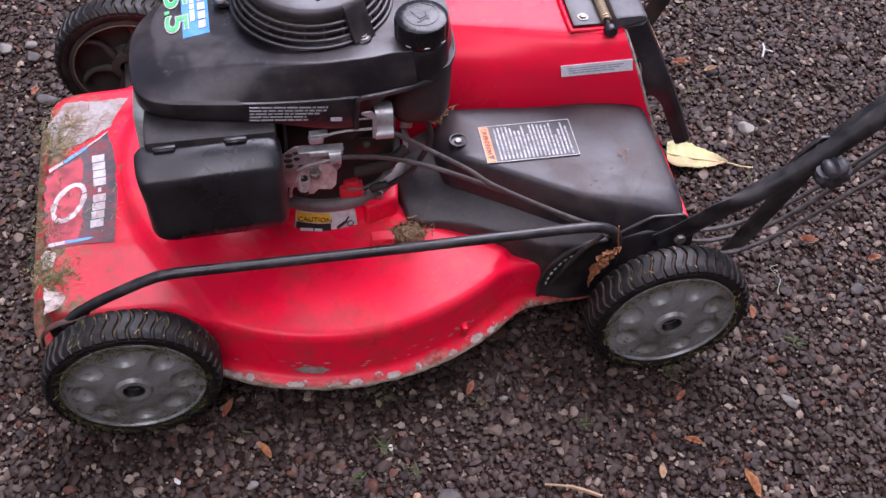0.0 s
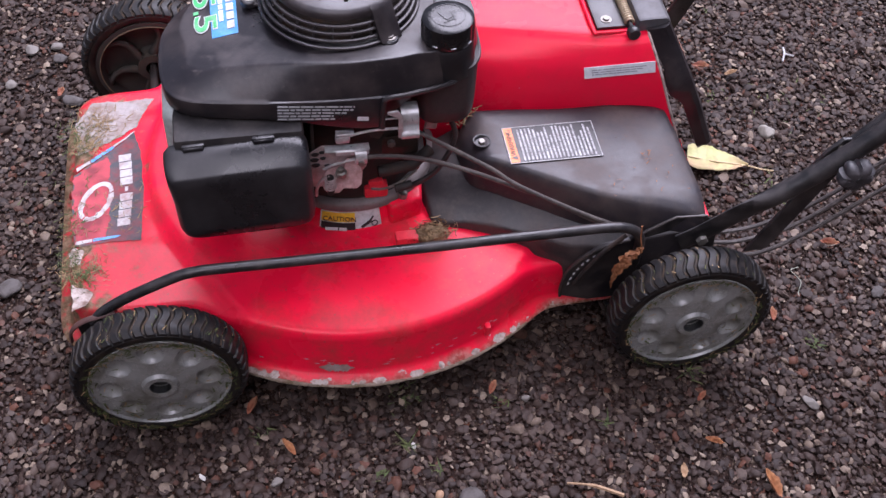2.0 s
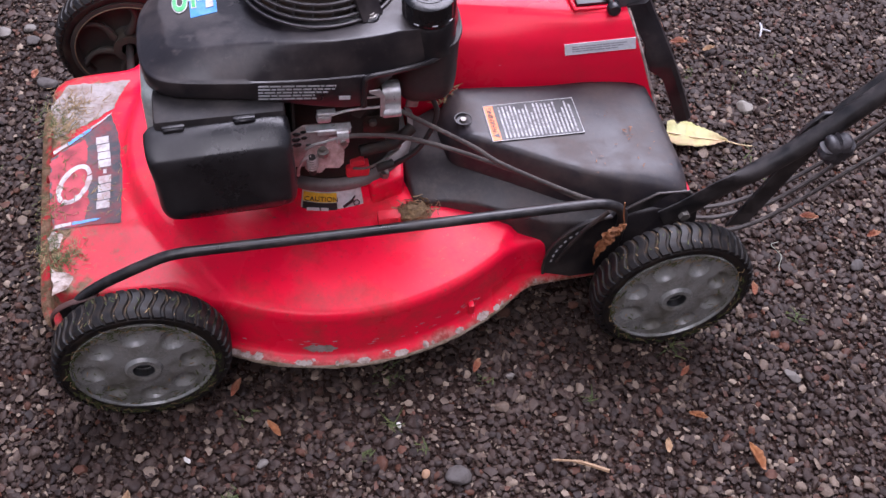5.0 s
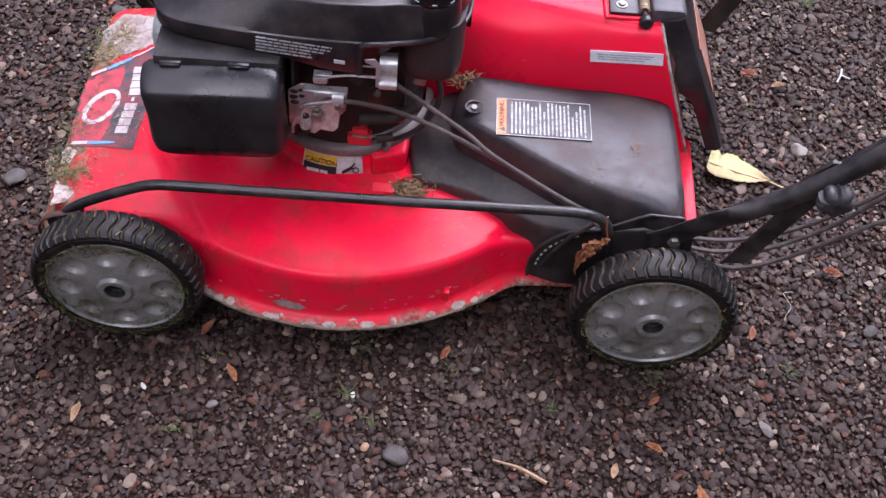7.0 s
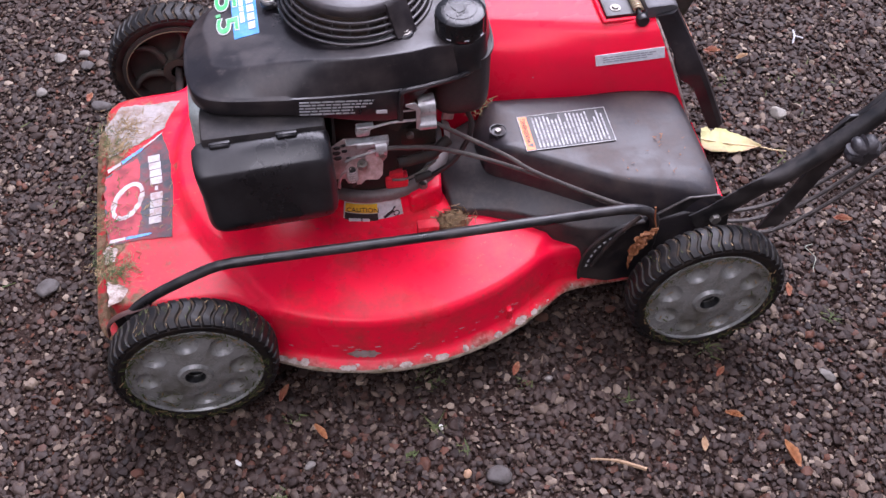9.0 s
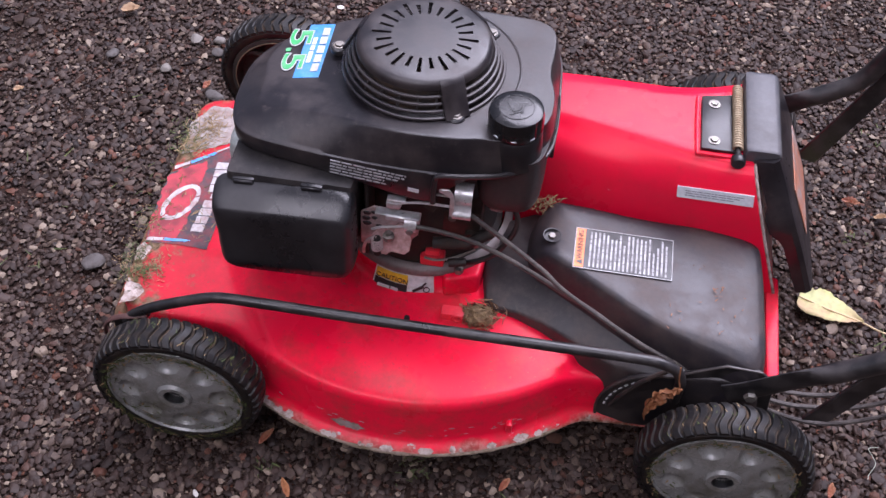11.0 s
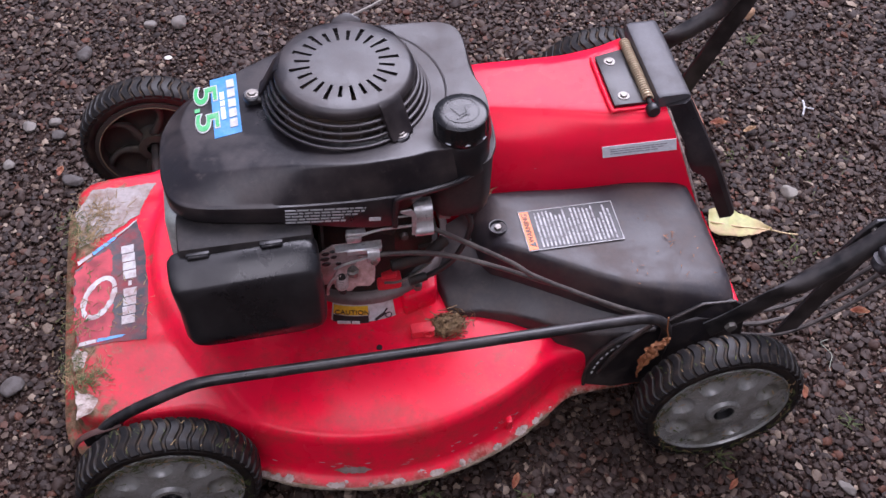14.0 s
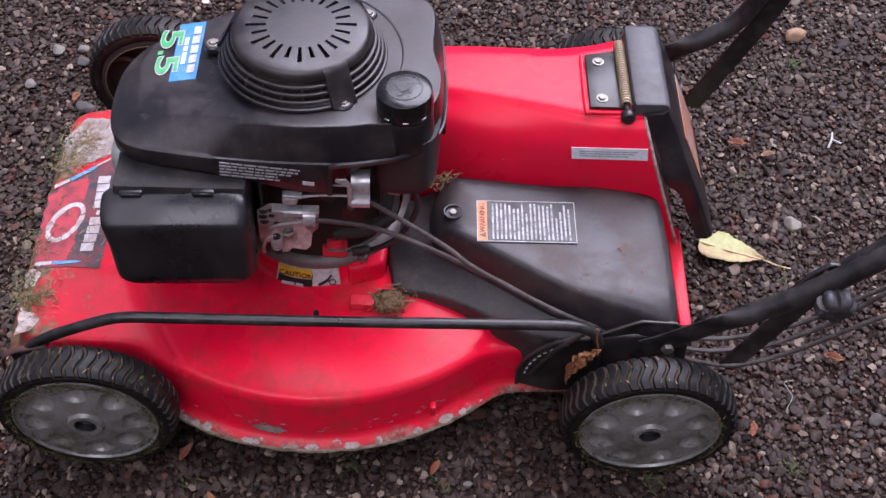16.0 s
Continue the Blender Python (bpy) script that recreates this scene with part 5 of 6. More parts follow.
# flat black disc on the knob's face, coloured as a hole's shade
b = lathe([(0.0, 0.0), (0.0045, 0.0), (0.005, 0.001), (0.005, 0.004)], 12, "y", None, (0.8535, 0.0293, 0.3245))
part("dark_stud_disc", b, black_ink, handle)


# ---- decals and marks on the deck ----
def deck_patch(poly, lift, cell=0.006, ragged=0.0, seed=2):
    """A thin skin that follows the deck within a plan polygon, its outline worn by small nicks."""
    outline = []
    for (x0, y0), (x1, y1) in zip(poly, poly[1:] + poly[:1]):
        k = max(1, int(math.hypot(x1 - x0, y1 - y0) / 0.0015)) if ragged else 1
        for i in range(k):
            x, y = x0 + (x1 - x0) * i / k, y0 + (y1 - y0) * i / k
            w = noise.noise_vector(Vector((x * 70, y * 70, seed))) * ragged + noise.noise_vector(Vector((x * 260, y * 260, seed + 5))) * ragged * 0.4
            outline.append((x + w.x, y + w.y, 0))
    bm = bmesh.new()
    bm.faces.new([bm.verts.new(p) for p in outline])
    bmesh.ops.triangulate(bm, faces=bm.faces[:])
    for axis in (0, 1):
        lo, hi = min(p[axis] for p in outline), max(p[axis] for p in outline)
        for i in range(1, int((hi - lo) / cell) + 1):
            at, nor = [0, 0, 0], [0, 0, 0]
            at[axis], nor[axis] = lo + i * cell, 1
            bmesh.ops.bisect_plane(bm, geom=bm.verts[:] + bm.edges[:] + bm.faces[:], plane_co=at, plane_no=nor)
    for v in bm.verts:
        v.co.z = deck_z(v.co.x, v.co.y) + lift
    for f in bm.faces:
        f.normal_update()
        if f.normal.z < 0:
            f.normal_flip()
    return bm


decal = part("brand_decal", deck_patch([(-0.104, 0.215), (-0.060, 0.2185), (-0.017, 0.2150), (-0.013, 0.30), (-0.017, 0.375), (-0.026, 0.418), (-0.060, 0.385), (-0.108, 0.345), (-0.109, 0.29)], 0.0009, 0.006, 0.0015), decal_dark, deck, "worn dark brand decal, partly scraped to red")
part("scraped_decal", deck_patch([(-0.103, 0.218), (-0.066, 0.2205), (-0.058, 0.26), (-0.063, 0.31), (-0.056, 0.35), (-0.064, 0.378), (-0.106, 0.345), (-0.109, 0.29)], 0.0012, 0.006, 0.006, 9), surface("scraped_red", (0.40, 0.022, 0.038), (0.11, 0.035, 0.04), 0.5, big=40, dust=0.75), deck, "decal scraped through to dull red")
for k in range(9):
    y = 0.369 - 0.0149 * k
    x = -0.0390 + 0.0030 * math.sin(k / 8 * 3.14) - 0.001 * k / 8
    hx, hy = (0.0022, 0.004) if k == 4 else (0.0085, 0.0067)
    shape = [(x - hx, y - hy), (x + hx, y - hy), (x + hx, y + hy), (x - hx, y + hy)]
    part("brand_block", deck_patch(shape, 0.0016, 0.006, 0.0004, k), dull_white, decal)


def ring_patch(cx, cy, rx, ry, width, slant, a0, a1, lift):
    bm, rows, n = bmesh.new(), [], 56
    for i in range(n + 1):
        a = a0 + (a1 - a0) * i / n
        wear = 0.0022 * noise.noise(Vector((math.cos(a) * 3, math.sin(a) * 3, 4)))
        row = []
        for r in (-0.5 * width - wear, 0.0, 0.5 * width + 0.5 * wear):
            x, y = cx + (rx + r) * math.cos(a) + slant * math.sin(a), cy + (ry + r) * math.sin(a)
            row.append(bm.verts.new((x, y, deck_z(x, y) + lift)))
        rows.append(row)
    for p, q in zip(rows, rows[1:]):
        for j in range(2):
            bm.faces.new((p[j], p[j + 1], q[j + 1], q[j]))
    return fix(bm)


part("brand_ring", ring_patch(-0.077, 0.293, 0.0180, 0.0315, 0.0075, 0.009, 0.5, 4.2, 0.0016), dull_white, decal, "white ring emblem, half worn off")
part("brand_ring", ring_patch(-0.077, 0.293, 0.0180, 0.0315, 0.0075, 0.009, 4.3, 6.7, 0.0016), dull_white, decal)
part("blue_stripe", deck_patch([(-0.080, 0.2210), (-0.050, 0.2240), (-0.043, 0.2265), (-0.050, 0.2280), (-0.080, 0.2265)], 0.0016, 0.006, 0.0004), blue_ink, decal)
part("blue_stripe", deck_patch([(-0.084, 0.367), (-0.056, 0.3895), (-0.053, 0.394), (-0.058, 0.395), (-0.086, 0.373)], 0.0016, 0.006, 0.0004), blue_ink, decal)
part("white_stripe", deck_patch([(-0.103, 0.2180), (-0.081, 0.2208), (-0.081, 0.2262), (-0.102, 0.2240)], 0.0016, 0.006, 0.0008), dull_white, decal)
part("white_stripe", deck_patch([(-0.104, 0.352), (-0.086, 0.366), (-0.087, 0.372), (-0.105, 0.359)], 0.0016, 0.006, 0.0012), dull_white, decal)
part("white_stripe", deck_patch([(-0.054, 0.3935), (-0.026, 0.4165), (-0.024, 0.4205), (-0.055, 0.397)], 0.0016, 0.006, 0.0008), dull_white, decal)
part("bare_patch", deck_patch([(-0.104, 0.385), (-0.055, 0.408), (-0.022, 0.430), (-0.008, 0.468), (0.002, 0.490), (-0.04, 0.488), (-0.085, 0.490), (-0.108, 0.45)], 0.0008, 0.006, 0.003), bare_patch, deck, "bare scraped patch with dry grass stuck to it")
part("bare_patch", deck_patch([(-0.104, 0.112), (-0.086, 0.116), (-0.078, 0.134), (-0.090, 0.146), (-0.105, 0.150)], 0.0008, 0.006, 0.004), chalk_chip, deck)
part("bare_patch", deck_patch([(-0.107, 0.182), (-0.096, 0.186), (-0.092, 0.206), (-0.104, 0.215), (-0.110, 0.205)], 0.0008, 0.006, 0.003, 6), chalk_chip, deck)


def rim_chip(a0, a1, r0, r1, z0, z1, seed):
    """A ragged flake of bared primer on the deck's lower rim, between two headings."""
    bm = bmesh.new()
    rnd = random.Random(seed)
    n = 22
    rows = []
    for i in range(n + 1):
        a = a0 + (a1 - a0) * i / n
        k = max(0.05, min(1, 4 * i / n, 4 * (n - i) / n)) * rnd.uniform(0.6, 1)
        R = deck_edge(a)
        mid_r, mid_z = (r0 + r1) / 2, (z0 + z1) / 2
        rows.append([(BOWL[0] + (R + mid_r + (r - mid_r) * k) * math.cos(a), BOWL[1] + (R + mid_r + (r - mid_r) * k) * math.sin(a), mid_z + (z - mid_z) * k) for r, z in ((r0, z0), (mid_r, mid_z + 0.0003), (r1, z1))])
    rows = [[bm.verts.new(v) for v in s] for s in rows]
    for p, q in zip(rows, rows[1:]):
        for j in range(2):
            bm.faces.new((p[j], q[j], q[j + 1], p[j + 1]))
    return fix(bm)


part("paint_chip", rim_chip(-1.80, -1.66, 0.0046, 0.0066, 0.0935, 0.0775, 1), bare_patch, deck, "bare grey scuff")
rnd_chip = random.Random(12)
for k in range(17):
    a0 = rnd_chip.uniform(-2.15, -0.98)
    lo = rnd_chip.uniform(0.0125, 0.0175)
    part("paint_chip", rim_chip(a0, a0 + rnd_chip.uniform(0.015, 0.075), lo, 0.0226, 0.0764 - 0.0003 * (lo - 0.0125) * 1000, 0.0695, k), chalk_chip, deck, "chipped bare flake")

for k in range(26):
    a0, z0 = rnd_chip.uniform(-2.05, -1.05), rnd_chip.uniform(0.087, 0.106)
    part("scratch", rim_chip(a0, a0 + rnd_chip.uniform(0.006, 0.034), 0.0052, 0.0054, z0, z0 - rnd_chip.uniform(0.0008, 0.0019), 60 + k), dull_white, deck)

# dried clippings and bared metal caked along the lower lip between the wheels
lip_rnd = random.Random(5)
lip_path, lip_r = [], []
for k in range(130):
    a = -2.22 + 1.30 * k / 129
    R = deck_edge(a) + 0.0205
    lip_path.append((BOWL[0] + R * math.cos(a), BOWL[1] + R * math.sin(a), 0.0668))
    lip_r.append(max(0.0012, 0.0027 + 0.0013 * noise.noise((k * 0.21, 0.3, 0.0)) + lip_rnd.uniform(-0.0003, 0.0003)))
part("rim_crust", tube(lip_path, lip_r, 8), surface("caked_rim", (0.23, 0.18, 0.135), (0.075, 0.058, 0.024), 0.8, big=60, dust=0.85, relief=0.5), deck, "pale worn lip caked with dry grass")

# caution label wrapped on the pedestal
def ped_strip(a0, a1, z0, z1, lift, n=16):
    bm = bmesh.new()
    rows = []
    for i in range(n + 1):
        a = a0 + (a1 - a0) * i / n
        row = []
        for z in (z0, (z0 + z1) / 2, z1):
            r = 0.1150 - (z - 0.153) * 0.36 + lift
            row.append(bm.verts.new((PED[0] + r * math.cos(a), PED[1] + r * math.sin(a), z)))
        rows.append(row)
    for p, q in zip(rows, rows[1:]):
        for j in range(2):
            bm.faces.new((p[j], q[j], q[j + 1], p[j + 1]))
    return fix(bm)


caut = part("caution_label", ped_strip(-2.02, -1.29, 0.1530, 0.1845, 0.0020), white_ink, deck, "white, yellow and black caution label")
part("caution_head", ped_strip(-2.0, -1.60, 0.1710, 0.1838, 0.0032), yellow_ink, caut, "yellow heading strip")
part("caution_foot", ped_strip(-2.0, -1.60, 0.1542, 0.1698, 0.0032), black_ink, caut)
a = -1.78
t = lettering("CAUTION", 0.0098)
t.transform(frame_of((PED[0] + 0.1124 * math.cos(a), PED[1] + 0.1124 * math.sin(a), 0.1774), (-math.sin(a), math.cos(a), 0), (0.3 * -math.cos(a), 0.3 * -math.sin(a), 1)))
part("caution_heading", t, black_ink, caut)
part("print", bars(frame_of((PED[0] + 0.1162 * math.cos(a), PED[1] + 0.1162 * math.sin(a), 0.1620), (-math.sin(a), math.cos(a), 0), (0.3 * -math.cos(a), 0.3 * -math.sin(a), 1)), 0.038, 0.0060, 1, 6, 0.75, 0.0005, 0.3), white_ink, caut)
a = -1.42
pic = frame_of((PED[0] + 0.1142 * math.cos(a), PED[1] + 0.1142 * math.sin(a), 0.1690), (-math.sin(a), math.cos(a), 0), (0.3 * -math.cos(a), 0.3 * -math.sin(a), 1))
b = lathe([(0.0032, 0.0), (0.0032, 0.0006), (0.0045, 0.0006), (0.0045, 0.0)], 20, "z", None, (0.005, -0.002, 0))
b.transform(pic)
plate(pic @ Matrix.Translation((-0.006, -0.001, 0.0003)) @ Matrix.Rotation(0.5, 4, "Z"), 0.016, 0.0042, 0.0006, b)
plate(pic @ Matrix.Translation((0.001, 0.005, 0.0003)) @ Matrix.Rotation(0.9, 4, "Z"), 0.010, 0.0022, 0.0006, b)
part("caution_picture", b, black_ink, caut)

part("deck_pad", prism([(0.300, 0.212), (0.309, 0.180), (0.352, 0.194), (0.357, 0.230), (0.33, 0.24)], 0.150, 0.1915, 0.005, 3), red_paint, deck)
part("deck_rear_lip", prism([(0.726, 0.135), (0.742, 0.136), (0.746, 0.298), (0.728, 0.300)], 0.085, 0.150, 0.003, 2), red_paint, deck, "narrow red rear edge of the deck")
for px, py in ((-0.117, 0.338), (-0.114, 0.232)):
    part("nose_tab", box(px + 0.004, py, 0.106, 0.014, 0.012, 0.014, 0.005, 2, Matrix.Rotation(0.4, 4, "Y")), red_paint, deck)
# small red wash-port fitting on the deck
zk = deck_z(0.331, 0.146)
fitting = part("wash_port", box(0.326, 0.152, zk + 0.005, 0.030, 0.016, 0.014, 0.003, 2), red_plastic, deck, "small red plastic fitting")
b = lathe([(0.0042, 0.0), (0.0048, -0.0025), (0.0072, -0.0025), (0.0078, 0.0)], 20, "y")
b.transform(Matrix.Translation((0.332, 0.1435, zk + 0.008)))
part("port_ring", b, red_plastic, fitting)
part("skirt_bump", box(0.417, 0.044, 0.090, 0.008, 0.012, 0.018, 0.003, 2), red_paint, deck)
b = lathe([(0.0, 0.0018), (0.0036, 0.0016), (0.004, 0.0)], 12)
b.transform(Matrix.Translation((0.269, 0.138, deck_z(0.269, 0.138))))
part("deck_plug", b, black_ink, deck)


# ---- grass, leaves, loose stones ----
def blades(name, spots, material, label, seed, width=0.0011):
    """Thin bent blades, each a strip with its own curl."""
    rnd = random.Random(seed)
    bm = bmesh.new()
    for x, y, z, spread, count, long, flatness in spots:
        for _ in range(count):
            a, l = rnd.uniform(0, 6.283), long * rnd.uniform(0.5, 1.2)
            px, py = x + rnd.gauss(0, spread), y + rnd.gauss(0, spread)
            pz = z(px, py) if callable(z) else z + abs(rnd.gauss(0, spread * 0.3))
            rise = rnd.uniform(0.0, 1.0) * (1 - flatness) + 0.02
            w = width * rnd.uniform(0.6, 1.3)
            s = Vector((-math.sin(a), math.cos(a), 0)) * w
            prev = None
            for k in range(4):
                t = k / 3
                p = Vector((px + l * t * math.cos(a), py + l * t * math.sin(a) + 0.15 * l * t * t, pz + 0.001 + l * rise * (t - 0.6 * t * t)))
                ww = s * (1 - 0.75 * t)
                row = (bm.verts.new(p - ww), bm.verts.new(p + ww + Vector((0, 0, w * 0.6))))
                if prev:
                    bm.faces.new((prev[0], prev[1], row[1], row[0]))
                prev = row
    ob = part(name, bm, material)
    tagged(ob, label, "grass", kind="stuff")
    return ob


top_of = lambda x, y: deck_z(x, y) + 0.0006
blades("dry_grass_clippings", [(-0.105, 0.17, top_of, 0.014, 70, 0.008, 0.5), (-0.108, 0.24, top_of, 0.02, 60, 0.007, 0.5), (-0.075, 0.440, top_of, 0.016, 170, 0.013, 0.5), (-0.09, 0.40, top_of, 0.012, 90, 0.016, 0.5),
                               (0.418, 0.302, 0.225, 0.008, 60, 0.018, 0.9), (0.432, 0.298, 0.236, 0.005, 25, 0.02, 0.92), (-0.085, 0.175, top_of, 0.014, 60, 0.012, 0.6), (-0.06, 0.27, top_of, 0.03, 50, 0.010, 0.8), (0.645, 0.288, 0.232, 0.008, 20, 0.012, 0.8)],
       straw, "dry yellow-brown grass clippings caught on the mower", 3, 0.0006)
blades("green_grass_clippings", [(-0.098, 0.165, top_of, 0.013, 110, 0.009, 0.4), (-0.10, 0.40, top_of, 0.012, 90, 0.010, 0.4), (-0.095, 0.30, top_of, 0.03, 50, 0.010, 0.6), (0.02, 0.15, 0.125, 0.012, 10, 0.012, 0.7), (-0.108, 0.20, top_of, 0.010, 60, 0.008, 0.5), (-0.107, 0.255, top_of, 0.012, 50, 0.007, 0.5), (-0.106, 0.43, top_of, 0.014, 90, 0.008, 0.5), (-0.092, 0.165, top_of, 0.014, 60, 0.008, 0.6)],
       moss, "damp green grass clippings on the deck's nose", 4, 0.0006)

lid_top = lambda x, y: 0.2435 - 1.6 * max(0.0, x - 0.64) ** 2
blades("lid_clippings", [(0.645, 0.178, lid_top, 0.005, 9, 0.006, 0.97), (0.600, 0.136, lid_top, 0.009, 5, 0.007, 0.97), (0.663, 0.150, lid_top, 0.012, 6, 0.004, 0.97), (0.628, 0.213, lid_top, 0.008, 3, 0.004, 0.97), (0.648, 0.137, lid_top, 0.014, 5, 0.004, 0.97)], leaf_brown, "brown grass bits and dirt specks on the belt cover", 8, 0.0006)


def clump(x, y, r, count, seed):
    """A matted ball of cut grass: short bent strands wound round one another."""
    rnd = random.Random(seed)
    bm = bmesh.new()
    c = Vector((x, y, deck_z(x, y) + r * 0.5))
    for _ in range(count):
        u = Vector((rnd.gauss(0, 1), rnd.gauss(0, 1), rnd.gauss(0, 1))).normalized()
        v = u.orthogonal().normalized()
        v.rotate(Matrix.Rotation(rnd.uniform(0, 6.28), 3, u))
        q = r * (rnd.uniform(0.3, 1.05) if rnd.random() < 0.92 else rnd.uniform(1.0, 1.5))
        span, w, a0 = rnd.uniform(0.35, 1.1), rnd.uniform(0.0004, 0.0009), rnd.uniform(-0.4, 0.4)
        prev = None
        for k in range(4):
            a = a0 + span * k / 3
            d = u * math.cos(a) + v * math.sin(a)
            p = c + Vector((d.x * 1.3, d.y, d.z * 0.7)) * q * (1 + 0.35 * noise.noise(d * 2.2))
            p.z = max(p.z, deck_z(p.x, p.y) + 0.0008)
            side = u.cross(v) * w
            row = (bm.verts.new(p - side), bm.verts.new(p + side + d * w * 0.8))
            if prev:
                bm.faces.new((prev[0], prev[1], row[1], row[0]))
            prev = row
    ob = part("grass_clump", bm, surface("matted_grass", (0.15, 0.09, 0.043), (0.36, 0.25, 0.135), 0.8, big=130, dust=1.0))
    tagged(ob, "matted brown clump of dry grass on the deck", "grass", kind="stuff")


clump(0.3585, 0.153, 0.0165, 900, 31)


def wheel_grass(cx, seed, material, count):
    """Cut grass on a wheel: smeared on the lower face, along the rim's edge and in the tread."""
    rnd = random.Random(seed)
    bm = bmesh.new()
    for _ in range(count):
        a = rnd.uniform(0, 6.283)
        kind = rnd.random()
        n, tang, across = Vector((math.cos(a), 0, math.sin(a))), Vector((-math.sin(a), 0, math.cos(a))), Vector((0, 1, 0))
        l, w = rnd.uniform(0.004, 0.013), rnd.uniform(0.0006, 0.0014)
        if kind < 0.45:
            r, y = rnd.gauss(0.0865, 0.0022), -0.0032
        elif kind < 0.62:
            r, y = 0.0855 - abs(rnd.gauss(0, 0.02)), -0.001
            if n.z > 0.1 and rnd.random() < 0.75:
                continue
            y = 0.0042 if r > 0.05 else 0.002
        else:
            r, y = rnd.uniform(0.1035, 0.1080), rnd.uniform(0.003, 0.036)
        p0 = Vector((cx, 0, AXLE)) + n * r + across * y
        if p0.z < 0.012:
            continue
        if kind < 0.62:
            d = rnd.uniform(-1.3, 1.3)
            step = (tang * math.cos(d) + n * math.sin(d) * 0.7) * l
            wide, lift = across.cross(step).normalized() * w, across * -0.0006
        else:
            l, w = l * 0.75, w * 0.6
            step = (across * rnd.uniform(0.5, 1.0) + tang * rnd.uniform(-0.7, 0.7)) * l
            wide, lift = n.cross(step).normalized() * w, n * 0.0008
        bm.faces.new([bm.verts.new(q + lift) for q in (p0 - wide, p0 + wide, p0 + step + wide * 0.4, p0 + step - wide * 0.4)])
    ob = part("wheel_clippings", bm, material)
    tagged(ob, "bits of cut grass stuck to the wheel and its tread", "grass", kind="stuff")


for k, (cx, mat, count) in enumerate(((0.0, moss, 560), (0.0, straw, 150), (0.68, moss, 320), (0.68, straw, 170))):
    wheel_grass(cx, 20 + k, mat, count)


def leaf_mesh(length, width, curl, seed, stem=0.0):
    """A lens-shaped leaf blade with a folded midrib, along +x."""
    rnd = random.Random(seed)
    bm = bmesh.new()
    rows, nx = [], 14
    for i in range(nx + 1):
        t = i / nx
        w = width * (math.sin(math.pi * min(1, t * 0.96 + 0.02)) ** 0.75) * (1 + rnd.uniform(-0.04, 0.04))
        rows.append([bm.verts.new((length * t, w * s / 2, curl * length * ((t - 0.5) ** 2 + 0.8 * (s * w / width) ** 2 * 0.5) + 0.0015 * rnd.uniform(-1, 1))) for s in (-1, -0.55, 0, 0.55, 1)])
    for p, q in zip(rows, rows[1:]):
        for j in range(4):
            bm.faces.new((p[j], q[j], q[j + 1], p[j + 1]))
    return bm


def add_thickness(ob, t=0.0006):
    mod = ob.modifiers.new("thickness", "SOLIDIFY")
    mod.thickness = t
    return ob


big = bmesh.new()
rnd_leaf, rows = random.Random(3), []
for i in range(25):
    t = i / 24
    half = 0.0275 * float(np.interp(t, [0, 0.06, 0.2, 0.4, 0.6, 0.78, 0.92, 1.0], [0.62, 0.86, 1.0, 0.97, 0.78, 0.48, 0.18, 0.03]))
    row = []
    for q in (-1, -0.7, -0.35, 0, 0.35, 0.7, 1):
        nick = 1 - (0.16 * max(0.0, noise.noise(Vector((t * 9, q, 2.0)))) if abs(q) == 1 else 0) - (0.25 if q == 1 and 0.16 < t < 0.24 else 0)
        w = half * q * nick * (1.12 if q > 0 else 0.94)
        lift = 0.004 * abs(q) ** 1.5 + 0.003 * noise.noise(Vector((t * 5, q * 1.6, 9.0))) + 0.010 * (t - 0.55) ** 2 + 0.0008 * math.cos(t * 60) * abs(q)
        row.append(big.verts.new((0.097 * t, w, lift)))
    rows.append(row)
for p, q in zip(rows, rows[1:]):
    for j in range(6):
        big.faces.new((p[j], q[j], q[j + 1], p[j + 1]))
leaf = tagged(add_thickness(part("fallen_leaf", big, leaf_green)), "large pale yellow-green fallen leaf lying on gravel", "leaf")
leaf.matrix_basis = pose(0.812, 0.386, 0.012, 0, 3, -17)
part("leaf_stem", tube(spline([(0.0, 0, 0.003), (0.045, 0.0, 0.0005), (0.093, 0, 0.002), (0.118, -0.002, 0.001), (0.138, -0.001, 0.001)], 5), 0.0013, 6), leaf_stem, leaf, "straw-coloured stem and midrib")

def crumpled(path, widths, seed):
    """A torn, folded dry leaf: a sheet along a path, creased at random, with a nicked outline."""
    rnd = random.Random(seed)
    bm, rows = bmesh.new(), []
    line = spline(path, 4)
    ws = np.interp(np.linspace(0, len(widths) - 1, len(line)), range(len(widths)), widths)
    for k, (p, w) in enumerate(zip(line, ws)):
        row = []
        for j in range(7):
            q = (j - 3) / 3
            edge = w * (1 + (rnd.uniform(-0.25, 0.12) if abs(q) == 1 else 0))
            fold = noise.noise(Vector((k * 0.55, q * 1.6, seed))) * 0.011 + abs(math.sin(q * 4.0 + k * 0.5)) * 0.004
            row.append(bm.verts.new(p + Vector((0.75, 0.1, -0.65)) * q * edge + Vector((0.15, -0.8, 0.5)) * fold * min(1, w / 0.006)))
        rows.append(row)
    for p, q in zip(rows, rows[1:]):
        for j in range(6):
            bm.faces.new((p[j], q[j], q[j + 1], p[j + 1]))
    return bm


